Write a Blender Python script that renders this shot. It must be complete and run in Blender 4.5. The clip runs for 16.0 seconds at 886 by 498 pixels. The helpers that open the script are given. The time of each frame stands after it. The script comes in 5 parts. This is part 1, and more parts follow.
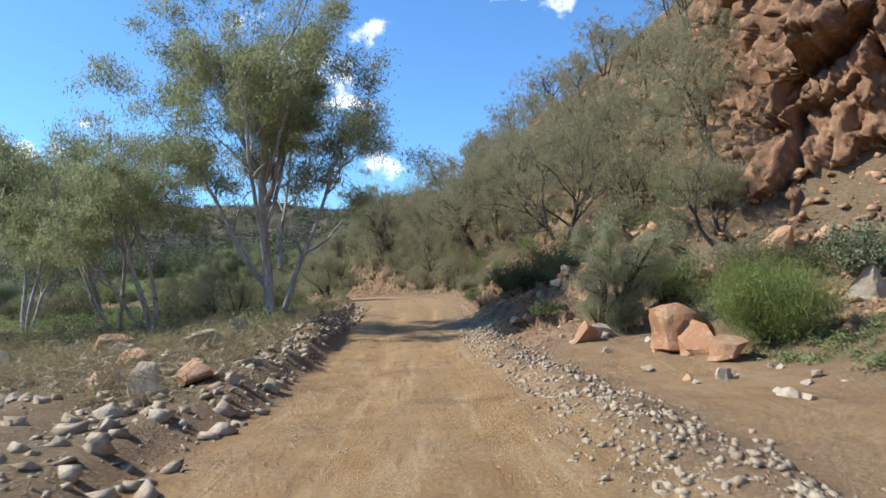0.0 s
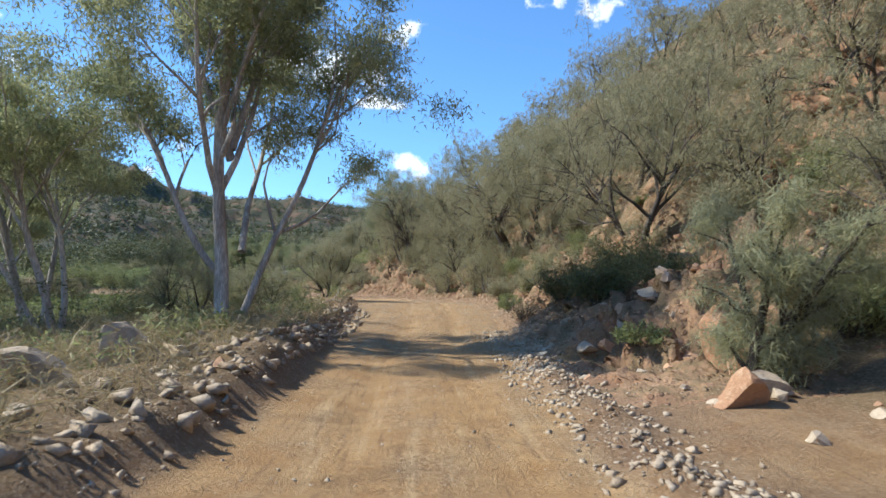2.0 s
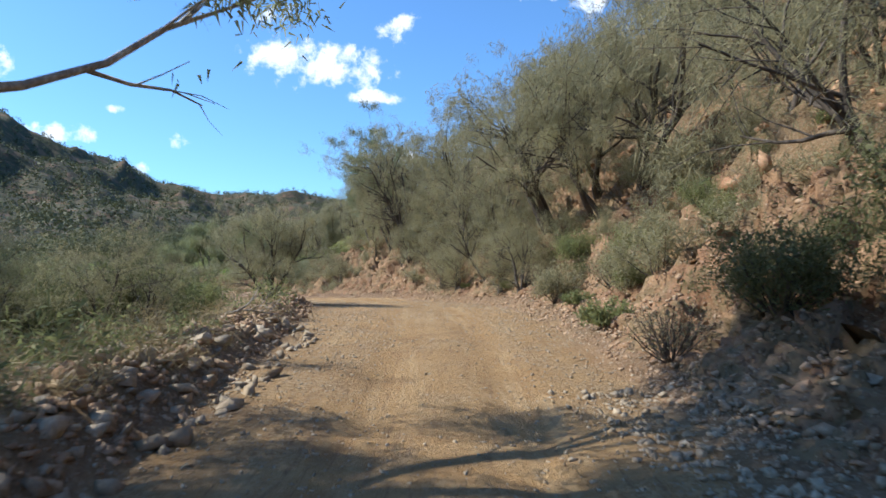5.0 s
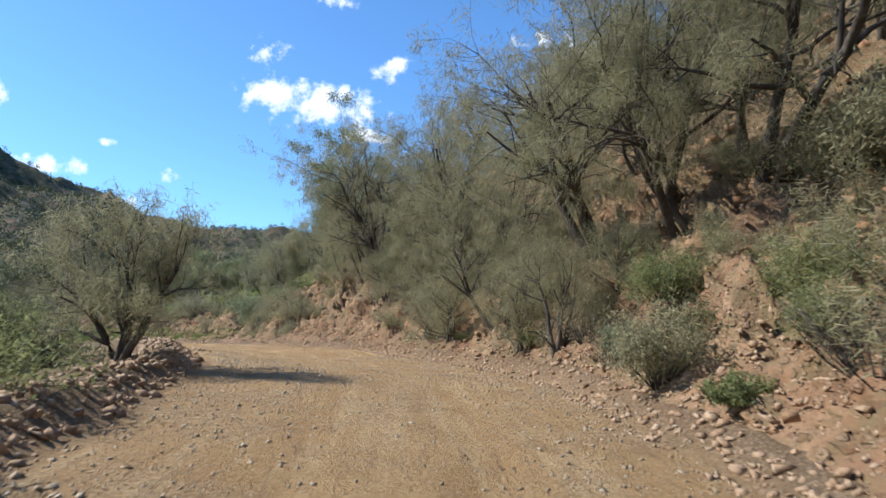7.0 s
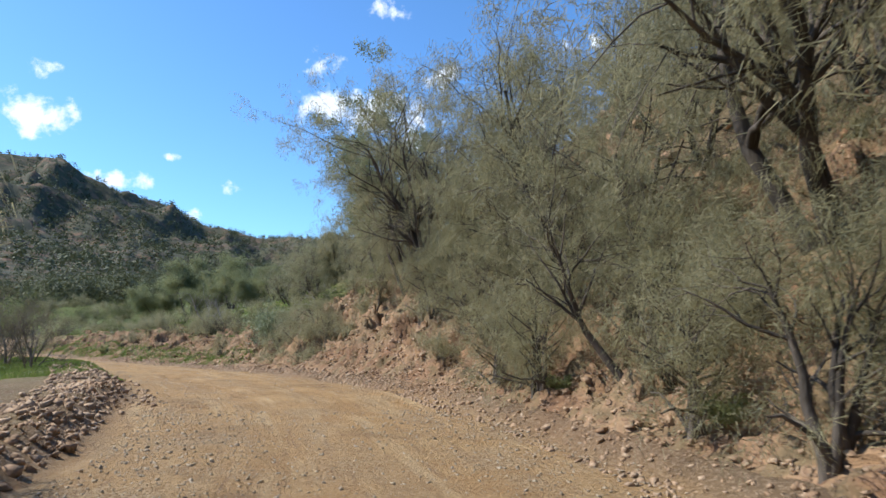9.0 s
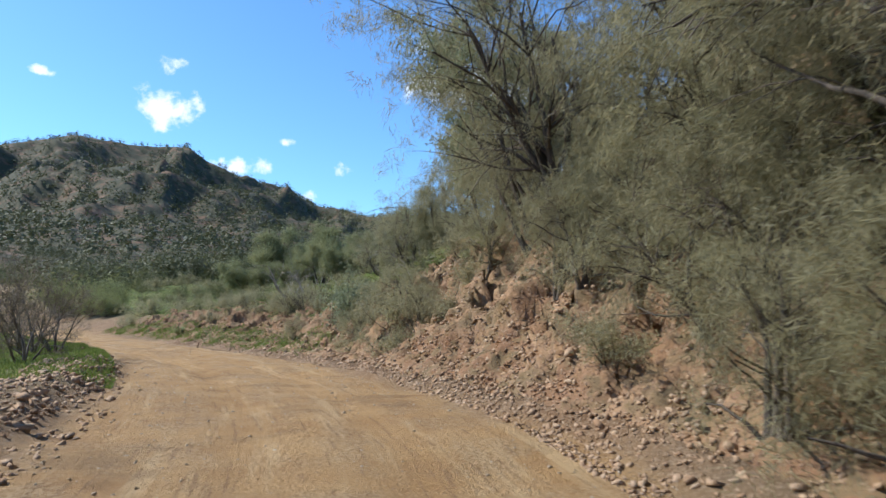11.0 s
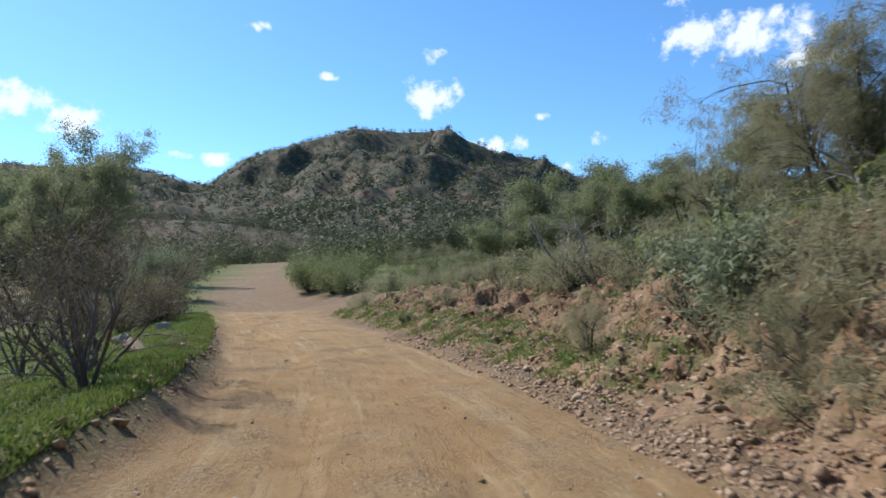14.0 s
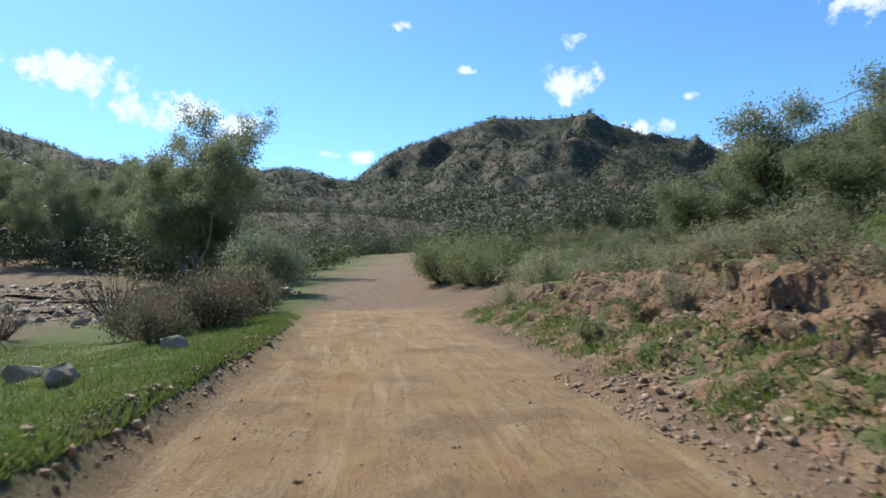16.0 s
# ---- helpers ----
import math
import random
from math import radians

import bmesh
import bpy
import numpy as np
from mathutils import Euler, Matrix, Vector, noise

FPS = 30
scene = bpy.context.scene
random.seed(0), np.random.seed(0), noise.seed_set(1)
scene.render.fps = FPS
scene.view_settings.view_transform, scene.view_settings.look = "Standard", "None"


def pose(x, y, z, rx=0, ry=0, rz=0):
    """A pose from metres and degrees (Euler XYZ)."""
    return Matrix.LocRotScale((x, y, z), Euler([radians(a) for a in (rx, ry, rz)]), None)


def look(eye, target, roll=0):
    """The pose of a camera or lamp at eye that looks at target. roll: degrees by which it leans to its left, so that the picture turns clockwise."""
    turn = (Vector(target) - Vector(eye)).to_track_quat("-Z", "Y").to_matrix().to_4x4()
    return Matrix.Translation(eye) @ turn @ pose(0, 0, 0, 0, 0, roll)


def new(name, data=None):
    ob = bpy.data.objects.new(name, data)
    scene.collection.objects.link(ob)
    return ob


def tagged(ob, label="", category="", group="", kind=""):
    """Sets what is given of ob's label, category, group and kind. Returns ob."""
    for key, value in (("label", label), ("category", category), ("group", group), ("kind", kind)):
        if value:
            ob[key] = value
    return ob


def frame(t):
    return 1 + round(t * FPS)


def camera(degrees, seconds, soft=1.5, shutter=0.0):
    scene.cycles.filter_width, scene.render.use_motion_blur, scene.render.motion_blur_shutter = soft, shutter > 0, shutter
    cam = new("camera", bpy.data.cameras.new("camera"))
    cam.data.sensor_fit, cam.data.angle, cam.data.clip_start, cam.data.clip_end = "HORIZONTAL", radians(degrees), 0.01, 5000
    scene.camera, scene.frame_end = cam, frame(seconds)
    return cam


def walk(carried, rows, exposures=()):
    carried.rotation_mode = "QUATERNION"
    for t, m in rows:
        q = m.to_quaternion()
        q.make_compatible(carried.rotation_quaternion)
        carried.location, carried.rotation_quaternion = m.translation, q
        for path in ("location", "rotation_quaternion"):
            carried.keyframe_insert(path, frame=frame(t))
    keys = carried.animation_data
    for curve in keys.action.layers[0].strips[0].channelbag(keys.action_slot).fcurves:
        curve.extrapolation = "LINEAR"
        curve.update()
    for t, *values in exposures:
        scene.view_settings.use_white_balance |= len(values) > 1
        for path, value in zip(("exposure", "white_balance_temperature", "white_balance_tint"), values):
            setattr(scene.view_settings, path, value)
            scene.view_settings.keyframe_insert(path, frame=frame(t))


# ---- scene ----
cam = camera(67.41, 16.0, shutter=0.25)
PATH = [
    (0.0, pose(-0.000, 0.000, 1.650, 93.425, 2.247, -7.158)),
    (0.5, pose(0.156, 1.887, 1.629, 94.079, -0.823, -6.999)),
    (1.0, pose(0.388, 3.922, 1.637, 94.202, 0.606, -6.590)),
    (1.5, pose(0.540, 5.804, 1.669, 94.074, -1.726, -6.119)),
    (2.0, pose(0.738, 7.891, 1.638, 93.757, -0.925, -5.355)),
    (2.5, pose(0.899, 9.844, 1.581, 92.987, 0.142, -4.827)),
    (3.0, pose(1.098, 11.997, 1.556, 92.221, 1.077, -4.484)),
    (3.2, pose(1.146, 12.889, 1.543, 92.051, 0.272, -4.503)),
    (5.3, pose(1.608, 22.577, 1.765, 93.752, -0.102, -5.797)),
    (5.5, pose(1.712, 23.517, 1.779, 94.159, -0.029, -5.877)),
    (6.0, pose(1.958, 25.891, 1.855, 95.045, -0.932, -6.186)),
    (6.5, pose(2.230, 28.091, 1.955, 95.795, -0.813, -6.466)),
    (7.0, pose(2.438, 30.356, 2.051, 96.679, -1.399, -6.728)),
    (7.5, pose(2.602, 32.346, 2.209, 97.273, -1.007, -6.509)),
    (8.0, pose(2.732, 34.514, 2.347, 97.863, -1.413, -5.373)),
    (8.2, pose(2.790, 35.342, 2.414, 97.926, -1.421, -4.778)),
    (10.3, pose(2.891, 43.009, 2.797, 95.431, -0.602, 3.578)),
    (10.5, pose(2.756, 43.850, 2.747, 95.376, -0.584, 4.516)),
    (11.0, pose(2.358, 46.142, 2.720, 94.878, -0.641, 7.421)),
    (11.5, pose(1.852, 48.296, 2.699, 94.338, -0.493, 10.748)),
    (12.0, pose(1.152, 50.592, 2.703, 93.860, -0.452, 14.407)),
    (12.5, pose(0.363, 52.790, 2.736, 93.356, -0.311, 17.913)),
    (13.0, pose(-0.644, 55.110, 2.746, 92.943, -0.040, 21.849)),
    (13.5, pose(-1.786, 57.340, 2.715, 92.630, 0.261, 25.562)),
    (14.0, pose(-3.191, 59.842, 2.661, 92.415, 0.463, 29.670)),
    (14.5, pose(-4.654, 62.195, 2.606, 92.370, 0.583, 33.108)),
    (15.0, pose(-6.413, 64.621, 2.555, 92.211, 0.892, 36.506)),
    (15.5, pose(-8.193, 66.874, 2.483, 92.002, 1.034, 39.366)),
    (16.0, pose(-10.187, 69.124, 2.409, 91.796, 1.171, 41.842)),
]
walk(cam, PATH, [(0.0, 0.48, 5900, 8), (2.0, 0.62, 5900, 8), (3.2, 0.6, 5900, 8), (7.5, 0.46, 5900, 8), (10.5, 0.42, 5900, 8), (12.0, 0.32, 5900, 8), (16.0, 0.22, 5900, 8)])

# ---- light ----
SUN_AZ = Vector((-0.985, 0.16, 0.0)).normalized()
SUN_EL = radians(43)
sun_dir = Vector((SUN_AZ.x * math.cos(SUN_EL), SUN_AZ.y * math.cos(SUN_EL), math.sin(SUN_EL)))
sun = new("sun", bpy.data.lights.new("sun", "SUN"))
sun.data.energy, sun.data.angle, sun.data.color = 5.0, radians(0.55), (1.0, 0.91, 0.78)
sun.matrix_world = look((0, 0, 60), (-sun_dir.x, -sun_dir.y, 60 - sun_dir.z))



def node(tree, kind, **values):
    n = tree.nodes.new(kind)
    for key, value in values.items():
        if key in ("operation", "blend_type", "data_type", "noise_dimensions", "feature", "sky_type", "attribute_name", "interpolation_type", "clamp_factor", "use_clamp", "normalize"):
            if key == "operation":
                n.operation = value
            elif key == "blend_type":
                n.blend_type = value
            elif key == "data_type":
                n.data_type = value
            elif key == "noise_dimensions":
                n.noise_dimensions = value
            elif key == "feature":
                n.feature = value
            elif key == "sky_type":
                n.sky_type = value
            elif key == "attribute_name":
                n.attribute_name = value
            elif key == "interpolation_type":
                n.interpolation_type = value
            elif key == "use_clamp":
                n.use_clamp = value
            elif key == "normalize":
                n.normalize = value
        else:
            n.inputs[key].default_value = value
    return n


def math_node(tree, op, a, b=None, c=None, clamp=False):
    n = tree.nodes.new("ShaderNodeMath")
    n.operation, n.use_clamp = op, clamp
    for i, v in enumerate((a, b, c)):
        if v is None:
            continue
        if isinstance(v, (int, float)):
            n.inputs[i].default_value = v
        else:
            tree.links.new(v, n.inputs[i])
    return n.outputs[0]


def smooth(tree, value, lo, hi, out_lo=0.0, out_hi=1.0):
    n = tree.nodes.new("ShaderNodeMapRange")
    n.interpolation_type = "SMOOTHSTEP"
    for i, v in enumerate((value, lo, hi, out_lo, out_hi)):
        if isinstance(v, (int, float)):
            n.inputs[i].default_value = v
        else:
            tree.links.new(v, n.inputs[i])
    return n.outputs[0]


def mix_rgb(tree, factor, a, b, blend="MIX"):
    n = tree.nodes.new("ShaderNodeMix")
    n.data_type, n.blend_type = "RGBA", blend
    for i, v in ((0, factor), (6, a), (7, b)):
        if isinstance(v, (int, float)):
            n.inputs[i].default_value = v
        elif isinstance(v, tuple):
            n.inputs[i].default_value = (*v[:3], 1)
        else:
            tree.links.new(v, n.inputs[i])
    return n.outputs[2]


def sky_way(az, el):
    """Direction at az degrees to the left of +y and el degrees up."""
    a, e = radians(az), radians(el)
    return Vector((-math.sin(a) * math.cos(e), math.cos(a) * math.cos(e), math.sin(e)))


# clouds: azimuth, elevation, half width, half height (degrees), density
CLOUDS = [
    (5.2, 18.4, 6.0, 2.1, 1.0), (8.6, 19.0, 3.4, 1.3, 1.0), (-1.5, 21.6, 2.0, 1.5, 0.85), (0.2, 16.0, 2.6, 0.7, 0.9),
    (8.8, 22.0, 2.4, 1.8, 0.6), (3.4, 27.0, 2.2, 1.2, 0.6), (24.5, 11.2, 2.6, 0.8, 0.9), (19.4, 9.3, 1.8, 0.6, 0.8),
    (30.3, 15.2, 2.4, 1.9, 1.0), (30.2, 18.6, 1.5, 0.8, 0.8), (39.3, 16.8, 0.9, 0.45, 0.9), (45.4, 20.3, 1.1, 0.6, 0.8),
    (16.7, 11.4, 1.6, 0.6, 0.7), (16.4, 11.6, 1.2, 1.0, 0.45), (70.8, 15.2, 4.6, 1.7, 1.0), (63.8, 13.0, 5.2, 1.5, 1.0),
    (58.9, 11.8, 2.8, 1.3, 1.0), (51.6, 9.9, 1.7, 0.5, 0.9), (48.4, 9.7, 1.8, 0.7, 1.0), (-2.4, 10.8, 2.0, 1.2, 1.0),
    (-18.5, 23.5, 3.0, 1.6, 0.6), (-14.5, 24.0, 3.0, 1.0, 0.5), (21.0, 13.5, 0.8, 0.4, 0.6),
]


def build_world():
    w = bpy.data.worlds.new("sky")
    scene.world = w
    w.use_nodes = True
    t = w.node_tree
    t.nodes.clear()
    sky = node(t, "ShaderNodeTexSky", sky_type="NISHITA")
    sky.sun_disc = False
    sky.sun_elevation = SUN_EL
    sky.sun_rotation = math.atan2(SUN_AZ.x, SUN_AZ.y)
    sky.altitude, sky.air_density, sky.dust_density, sky.ozone_density = 400, 1.0, 0.35, 2.2
    way = t.nodes.new("ShaderNodeTexCoord").outputs["Generated"]
    field = None
    for az, el, wide, tall, dense in CLOUDS:
        c = sky_way(az, el)
        right = Vector((math.cos(radians(az)), math.sin(radians(az)), 0))
        up = right.cross(c)
        parts = []
        for axis, size in ((right, wide), (up, tall)):
            dot = node(t, "ShaderNodeVectorMath", operation="DOT_PRODUCT")
            t.links.new(way, dot.inputs[0])
            dot.inputs[1].default_value = axis / math.radians(size)
            parts.append(math_node(t, "POWER", dot.outputs["Value"], 2.0))
        front = node(t, "ShaderNodeVectorMath", operation="DOT_PRODUCT")
        t.links.new(way, front.inputs[0])
        front.inputs[1].default_value = c
        r = math_node(t, "ADD", parts[0], parts[1])
        blob = math_node(t, "SUBTRACT", 1.0, r)
        blob = math_node(t, "ADD", math_node(t, "MAXIMUM", blob, -4.0), 1.2 * (dense - 1.0))
        blob = math_node(t, "SUBTRACT", blob, math_node(t, "MULTIPLY", math_node(t, "LESS_THAN", front.outputs["Value"], 0.5), 4.0))
        field = blob if field is None else math_node(t, "MAXIMUM", field, blob)
    puff = node(t, "ShaderNodeTexNoise", Scale=32.0, Detail=6.0, Roughness=0.6, Distortion=0.15)
    t.links.new(way, puff.inputs["Vector"])
    field = math_node(t, "ADD", field, math_node(t, "MULTIPLY", math_node(t, "SUBTRACT", puff.outputs["Fac"], 0.5), 5.2))
    mask = smooth(t, field, 0.0, 1.15)
    air = mix_rgb(t, 1.0, sky.outputs["Color"], (0.97, 1.32, 1.6), "MULTIPLY")
    colour = mix_rgb(t, math_node(t, "MULTIPLY", mask, 0.94), air, (9.0, 9.2, 9.6))
    back = node(t, "ShaderNodeBackground", Strength=0.1)
    t.links.new(colour, back.inputs["Color"])
    out = t.nodes.new("ShaderNodeOutputWorld")
    t.links.new(back.outputs[0], out.inputs["Surface"])


build_world()


# ---- materials ----
def material(name, rough=0.9):
    m = bpy.data.materials.new(name)
    m.use_nodes = True
    t = m.node_tree
    bsdf = t.nodes["Principled BSDF"]
    bsdf.inputs["Roughness"].default_value = rough
    bsdf.inputs["Specular IOR Level"].default_value = 0.25
    return m, t, bsdf


def noise_out(t, where, scale, detail=4.0, rough=0.55):
    n = node(t, "ShaderNodeTexNoise", Scale=scale, Detail=detail, Roughness=rough)
    t.links.new(where, n.inputs["Vector"])
    return n.outputs["Fac"]


def position(t):
    return t.nodes.new("ShaderNodeNewGeometry").outputs["Position"]


def add_bump(t, bsdf, height, strength, distance):
    b = node(t, "ShaderNodeBump", Strength=strength, Distance=distance)
    t.links.new(height, b.inputs["Height"])
    t.links.new(b.outputs[0], bsdf.inputs["Normal"])


def ground_material():
    m, t, bsdf = material("earth", 0.95)
    where = position(t)
    zone = node(t, "ShaderNodeAttribute", attribute_name="zone")
    split = t.nodes.new("ShaderNodeSeparateColor")
    t.links.new(zone.outputs["Color"], split.inputs[0])
    road, grass, far = split.outputs[0], split.outputs[1], split.outputs[2]
    big, mid, fine = noise_out(t, where, 0.16, 4), noise_out(t, where, 1.3, 5), noise_out(t, where, 14.0, 6, 0.7)
    grit = noise_out(t, where, 55.0, 3, 0.7)
    # stony red-brown soil off the track
    soil = mix_rgb(t, smooth(t, mid, 0.35, 0.68), (0.2, 0.115, 0.06), (0.28, 0.18, 0.1))
    soil = mix_rgb(t, smooth(t, big, 0.4, 0.62), soil, (0.19, 0.128, 0.072))
    soil = mix_rgb(t, math_node(t, "MULTIPLY", smooth(t, fine, 0.52, 0.7), 0.55), soil, (0.29, 0.205, 0.125))
    # compacted yellow-tan track: smooth wheel lines, loose grey gravel between and beside them
    wob = math_node(t, "MULTIPLY", math_node(t, "SUBTRACT", noise_out(t, where, 0.35, 3), 0.5), 0.16)
    across = math_node(t, "ABSOLUTE", math_node(t, "SUBTRACT", math_node(t, "ADD", zone.outputs["Alpha"], wob), 0.5))
    wheel = smooth(t, math_node(t, "ABSOLUTE", math_node(t, "SUBTRACT", across, 0.105)), 0.02, 0.075, 1.0, 0.0)
    lane = node(t, "ShaderNodeAttribute", attribute_name="lane")
    streak, thin = noise_out(t, lane.outputs["Vector"], 1.0, 5, 0.62), noise_out(t, lane.outputs["Vector"], 3.4, 5, 0.68)
    bed = t.nodes.new("ShaderNodeSeparateXYZ")
    t.links.new(lane.outputs["Vector"], bed.inputs[0])
    track = mix_rgb(t, smooth(t, mid, 0.3, 0.7), (0.36, 0.208, 0.082), (0.45, 0.285, 0.125))
    track = mix_rgb(t, math_node(t, "MULTIPLY", smooth(t, streak, 0.5, 0.68), 0.85), track, (0.53, 0.37, 0.19))
    track = mix_rgb(t, math_node(t, "MULTIPLY", smooth(t, thin, 0.53, 0.66), 0.65), track, (0.225, 0.13, 0.062))
    pebble = node(t, "ShaderNodeTexVoronoi", Scale=30.0)
    t.links.new(where, pebble.inputs["Vector"])
    chips = t.nodes.new("ShaderNodeSeparateColor")
    t.links.new(pebble.outputs["Color"], chips.inputs[0])
    loose = mix_rgb(t, smooth(t, chips.outputs[0], 0.1, 0.9), (0.22, 0.14, 0.072), (0.46, 0.34, 0.2))
    bare = math_node(t, "ADD", math_node(t, "MULTIPLY", smooth(t, noise_out(t, where, 0.8, 5, 0.65), 0.4, 0.64), 0.45), 0.08)
    bare = math_node(t, "MULTIPLY", bare, math_node(t, "SUBTRACT", 1.0, math_node(t, "MULTIPLY", wheel, 0.7)))
    bare = math_node(t, "ADD", bare, math_node(t, "MULTIPLY", bed.outputs[2], 0.35), clamp=True)
    track = mix_rgb(t, bare, track, loose)
    track = mix_rgb(t, math_node(t, "MULTIPLY", smooth(t, noise_out(t, where, 0.55, 5, 0.6), 0.54, 0.66), 0.5), track, (0.19, 0.115, 0.055))
    track = mix_rgb(t, math_node(t, "MULTIPLY", smooth(t, fine, 0.55, 0.72), 0.45), track, (0.46, 0.36, 0.23))
    grey = math_node(t, "MULTIPLY", smooth(t, bed.outputs[2], 0.65, 1.0), 0.75)
    track = mix_rgb(t, grey, track, mix_rgb(t, streak, (0.15, 0.1, 0.06), (0.31, 0.22, 0.14)))
    soil = mix_rgb(t, math_node(t, "MULTIPLY", smooth(t, chips.outputs[1], 0.45, 0.6), 0.6), soil, mix_rgb(t, chips.outputs[2], (0.2, 0.125, 0.07), (0.4, 0.3, 0.2)))
    colour = mix_rgb(t, road, soil, track)
    turf = mix_rgb(t, smooth(t, fine, 0.35, 0.65), (0.07, 0.115, 0.018), (0.14, 0.19, 0.036))
    turf = mix_rgb(t, smooth(t, mid, 0.4, 0.65), turf, (0.15, 0.155, 0.05))
    colour = mix_rgb(t, math_node(t, "MULTIPLY", grass, smooth(t, math_node(t, "ADD", mid, math_node(t, "MULTIPLY", fine, 0.6)), 0.5, 0.74), clamp=True), colour, turf)
    # far slopes: rock, dry grass and low scrub in patches
    hill_a, hill_b = noise_out(t, where, 0.012, 6, 0.65), noise_out(t, where, 0.07, 6, 0.7)
    slope = mix_rgb(t, smooth(t, hill_b, 0.48, 0.62), (0.06, 0.06, 0.034), (0.165, 0.1, 0.062))
    slope = mix_rgb(t, math_node(t, "MULTIPLY", smooth(t, hill_a, 0.5, 0.62), 0.7), slope, (0.058, 0.06, 0.033))
    slope = mix_rgb(t, math_node(t, "MULTIPLY", smooth(t, noise_out(t, where, 0.3, 5, 0.7), 0.5, 0.66), 0.6), slope, (0.055, 0.058, 0.032))
    colour = mix_rgb(t, far, colour, slope)
    t.links.new(colour, bsdf.inputs["Base Color"])
    h = math_node(t, "ADD", math_node(t, "MULTIPLY", fine, 0.8), math_node(t, "MULTIPLY", grit, 0.35))
    add_bump(t, bsdf, math_node(t, "ADD", math_node(t, "ADD", h, math_node(t, "MULTIPLY", chips.outputs[0], 0.12)), math_node(t, "MULTIPLY", mid, 0.8)), 1.0, 0.09)
    return m


def rock_material(name, dark, light, pale, scale=1.0):
    m, t, bsdf = material(name, 0.88)
    where = position(t)
    a, b, c = noise_out(t, where, 0.7 * scale, 5, 0.6), noise_out(t, where, 4.0 * scale, 6, 0.65), noise_out(t, where, 24.0 * scale, 4, 0.7)
    isle = t.nodes.new("ShaderNodeNewGeometry").outputs["Random Per Island"]
    colour = mix_rgb(t, smooth(t, a, 0.38, 0.62), dark, light)
    colour = mix_rgb(t, smooth(t, b, 0.5, 0.72), colour, pale)
    colour = mix_rgb(t, math_node(t, "MULTIPLY", isle, 0.45), colour, pale)
    colour = mix_rgb(t, smooth(t, c, 0.3, 0.75), mix_rgb(t, 0.3, colour, (0.05, 0.035, 0.025)), colour)
    t.links.new(colour, bsdf.inputs["Base Color"])
    add_bump(t, bsdf, math_node(t, "ADD", b, math_node(t, "MULTIPLY", c, 0.4)), 0.8, 0.05 / scale)
    return m


def bank_material():
    """Cut face of red earth full of broken chips of rock."""
    m, t, bsdf = material("cut_bank_rubble", 0.93)
    where = position(t)
    big, mid, fine = noise_out(t, where, 0.5, 4), noise_out(t, where, 2.2, 5, 0.6), noise_out(t, where, 22.0, 5, 0.7)
    heights = []
    earth = mix_rgb(t, smooth(t, big, 0.4, 0.6), (0.265, 0.15, 0.082), (0.36, 0.23, 0.13))
    earth = mix_rgb(t, smooth(t, mid, 0.42, 0.66), earth, (0.23, 0.148, 0.09))
    for scale, share, tint in ((7.0, 0.55, (0.38, 0.255, 0.16)), (17.0, 0.5, (0.43, 0.31, 0.205))):
        chip = node(t, "ShaderNodeTexVoronoi", Scale=scale)
        t.links.new(where, chip.inputs["Vector"])
        pick = t.nodes.new("ShaderNodeSeparateColor")
        t.links.new(chip.outputs["Color"], pick.inputs[0])
        core = math_node(t, "MULTIPLY", smooth(t, chip.outputs["Distance"], 0.3, 0.5, 1.0, 0.0), smooth(t, pick.outputs[0], share, share + 0.12))
        shade = mix_rgb(t, pick.outputs[1], (0.2, 0.105, 0.06), tint)
        earth = mix_rgb(t, math_node(t, "MULTIPLY", core, 0.85), earth, shade)
        heights.append(math_node(t, "MULTIPLY", core, 4.0 / scale))
    earth = mix_rgb(t, smooth(t, fine, 0.3, 0.7), mix_rgb(t, 0.35, earth, (0.05, 0.03, 0.02)), earth)
    moss = node(t, "ShaderNodeAttribute", attribute_name="moss")
    green = math_node(t, "MULTIPLY", moss.outputs["Fac"], smooth(t, math_node(t, "ADD", mid, math_node(t, "MULTIPLY", fine, 0.4)), 0.62, 0.8))
    earth = mix_rgb(t, green, earth, (0.1, 0.115, 0.035))
    t.links.new(earth, bsdf.inputs["Base Color"])
    h = math_node(t, "ADD", heights[0], math_node(t, "ADD", heights[1], math_node(t, "MULTIPLY", fine, 0.35)))
    add_bump(t, bsdf, h, 1.0, 0.07)
    return m


def leaf_material(name, dark, light, tip, through_light=0.25):
    m, t, bsdf = material(name, 0.6)
    bsdf.inputs["Specular IOR Level"].default_value = 0.15
    isle = t.nodes.new("ShaderNodeNewGeometry").outputs["Random Per Island"]
    tree_rand = t.nodes.new("ShaderNodeObjectInfo").outputs["Random"]
    where = position(t)
    patch = noise_out(t, where, 0.9, 3)
    colour = mix_rgb(t, isle, dark, light)
    colour = mix_rgb(t, math_node(t, "MULTIPLY", smooth(t, patch, 0.45, 0.7), 0.7), colour, tip)
    colour = mix_rgb(t, math_node(t, "MULTIPLY", tree_rand, 0.4), colour, mix_rgb(t, 0.5, dark, tip))
    t.links.new(colour, bsdf.inputs["Base Color"])
    glow = t.nodes.new("ShaderNodeBsdfTranslucent")
    t.links.new(colour, glow.inputs["Color"])
    mix = t.nodes.new("ShaderNodeMixShader")
    mix.inputs[0].default_value = through_light
    t.links.new(bsdf.outputs[0], mix.inputs[1])
    t.links.new(glow.outputs[0], mix.inputs[2])
    t.links.new(mix.outputs[0], t.nodes["Material Output"].inputs["Surface"])
    return m


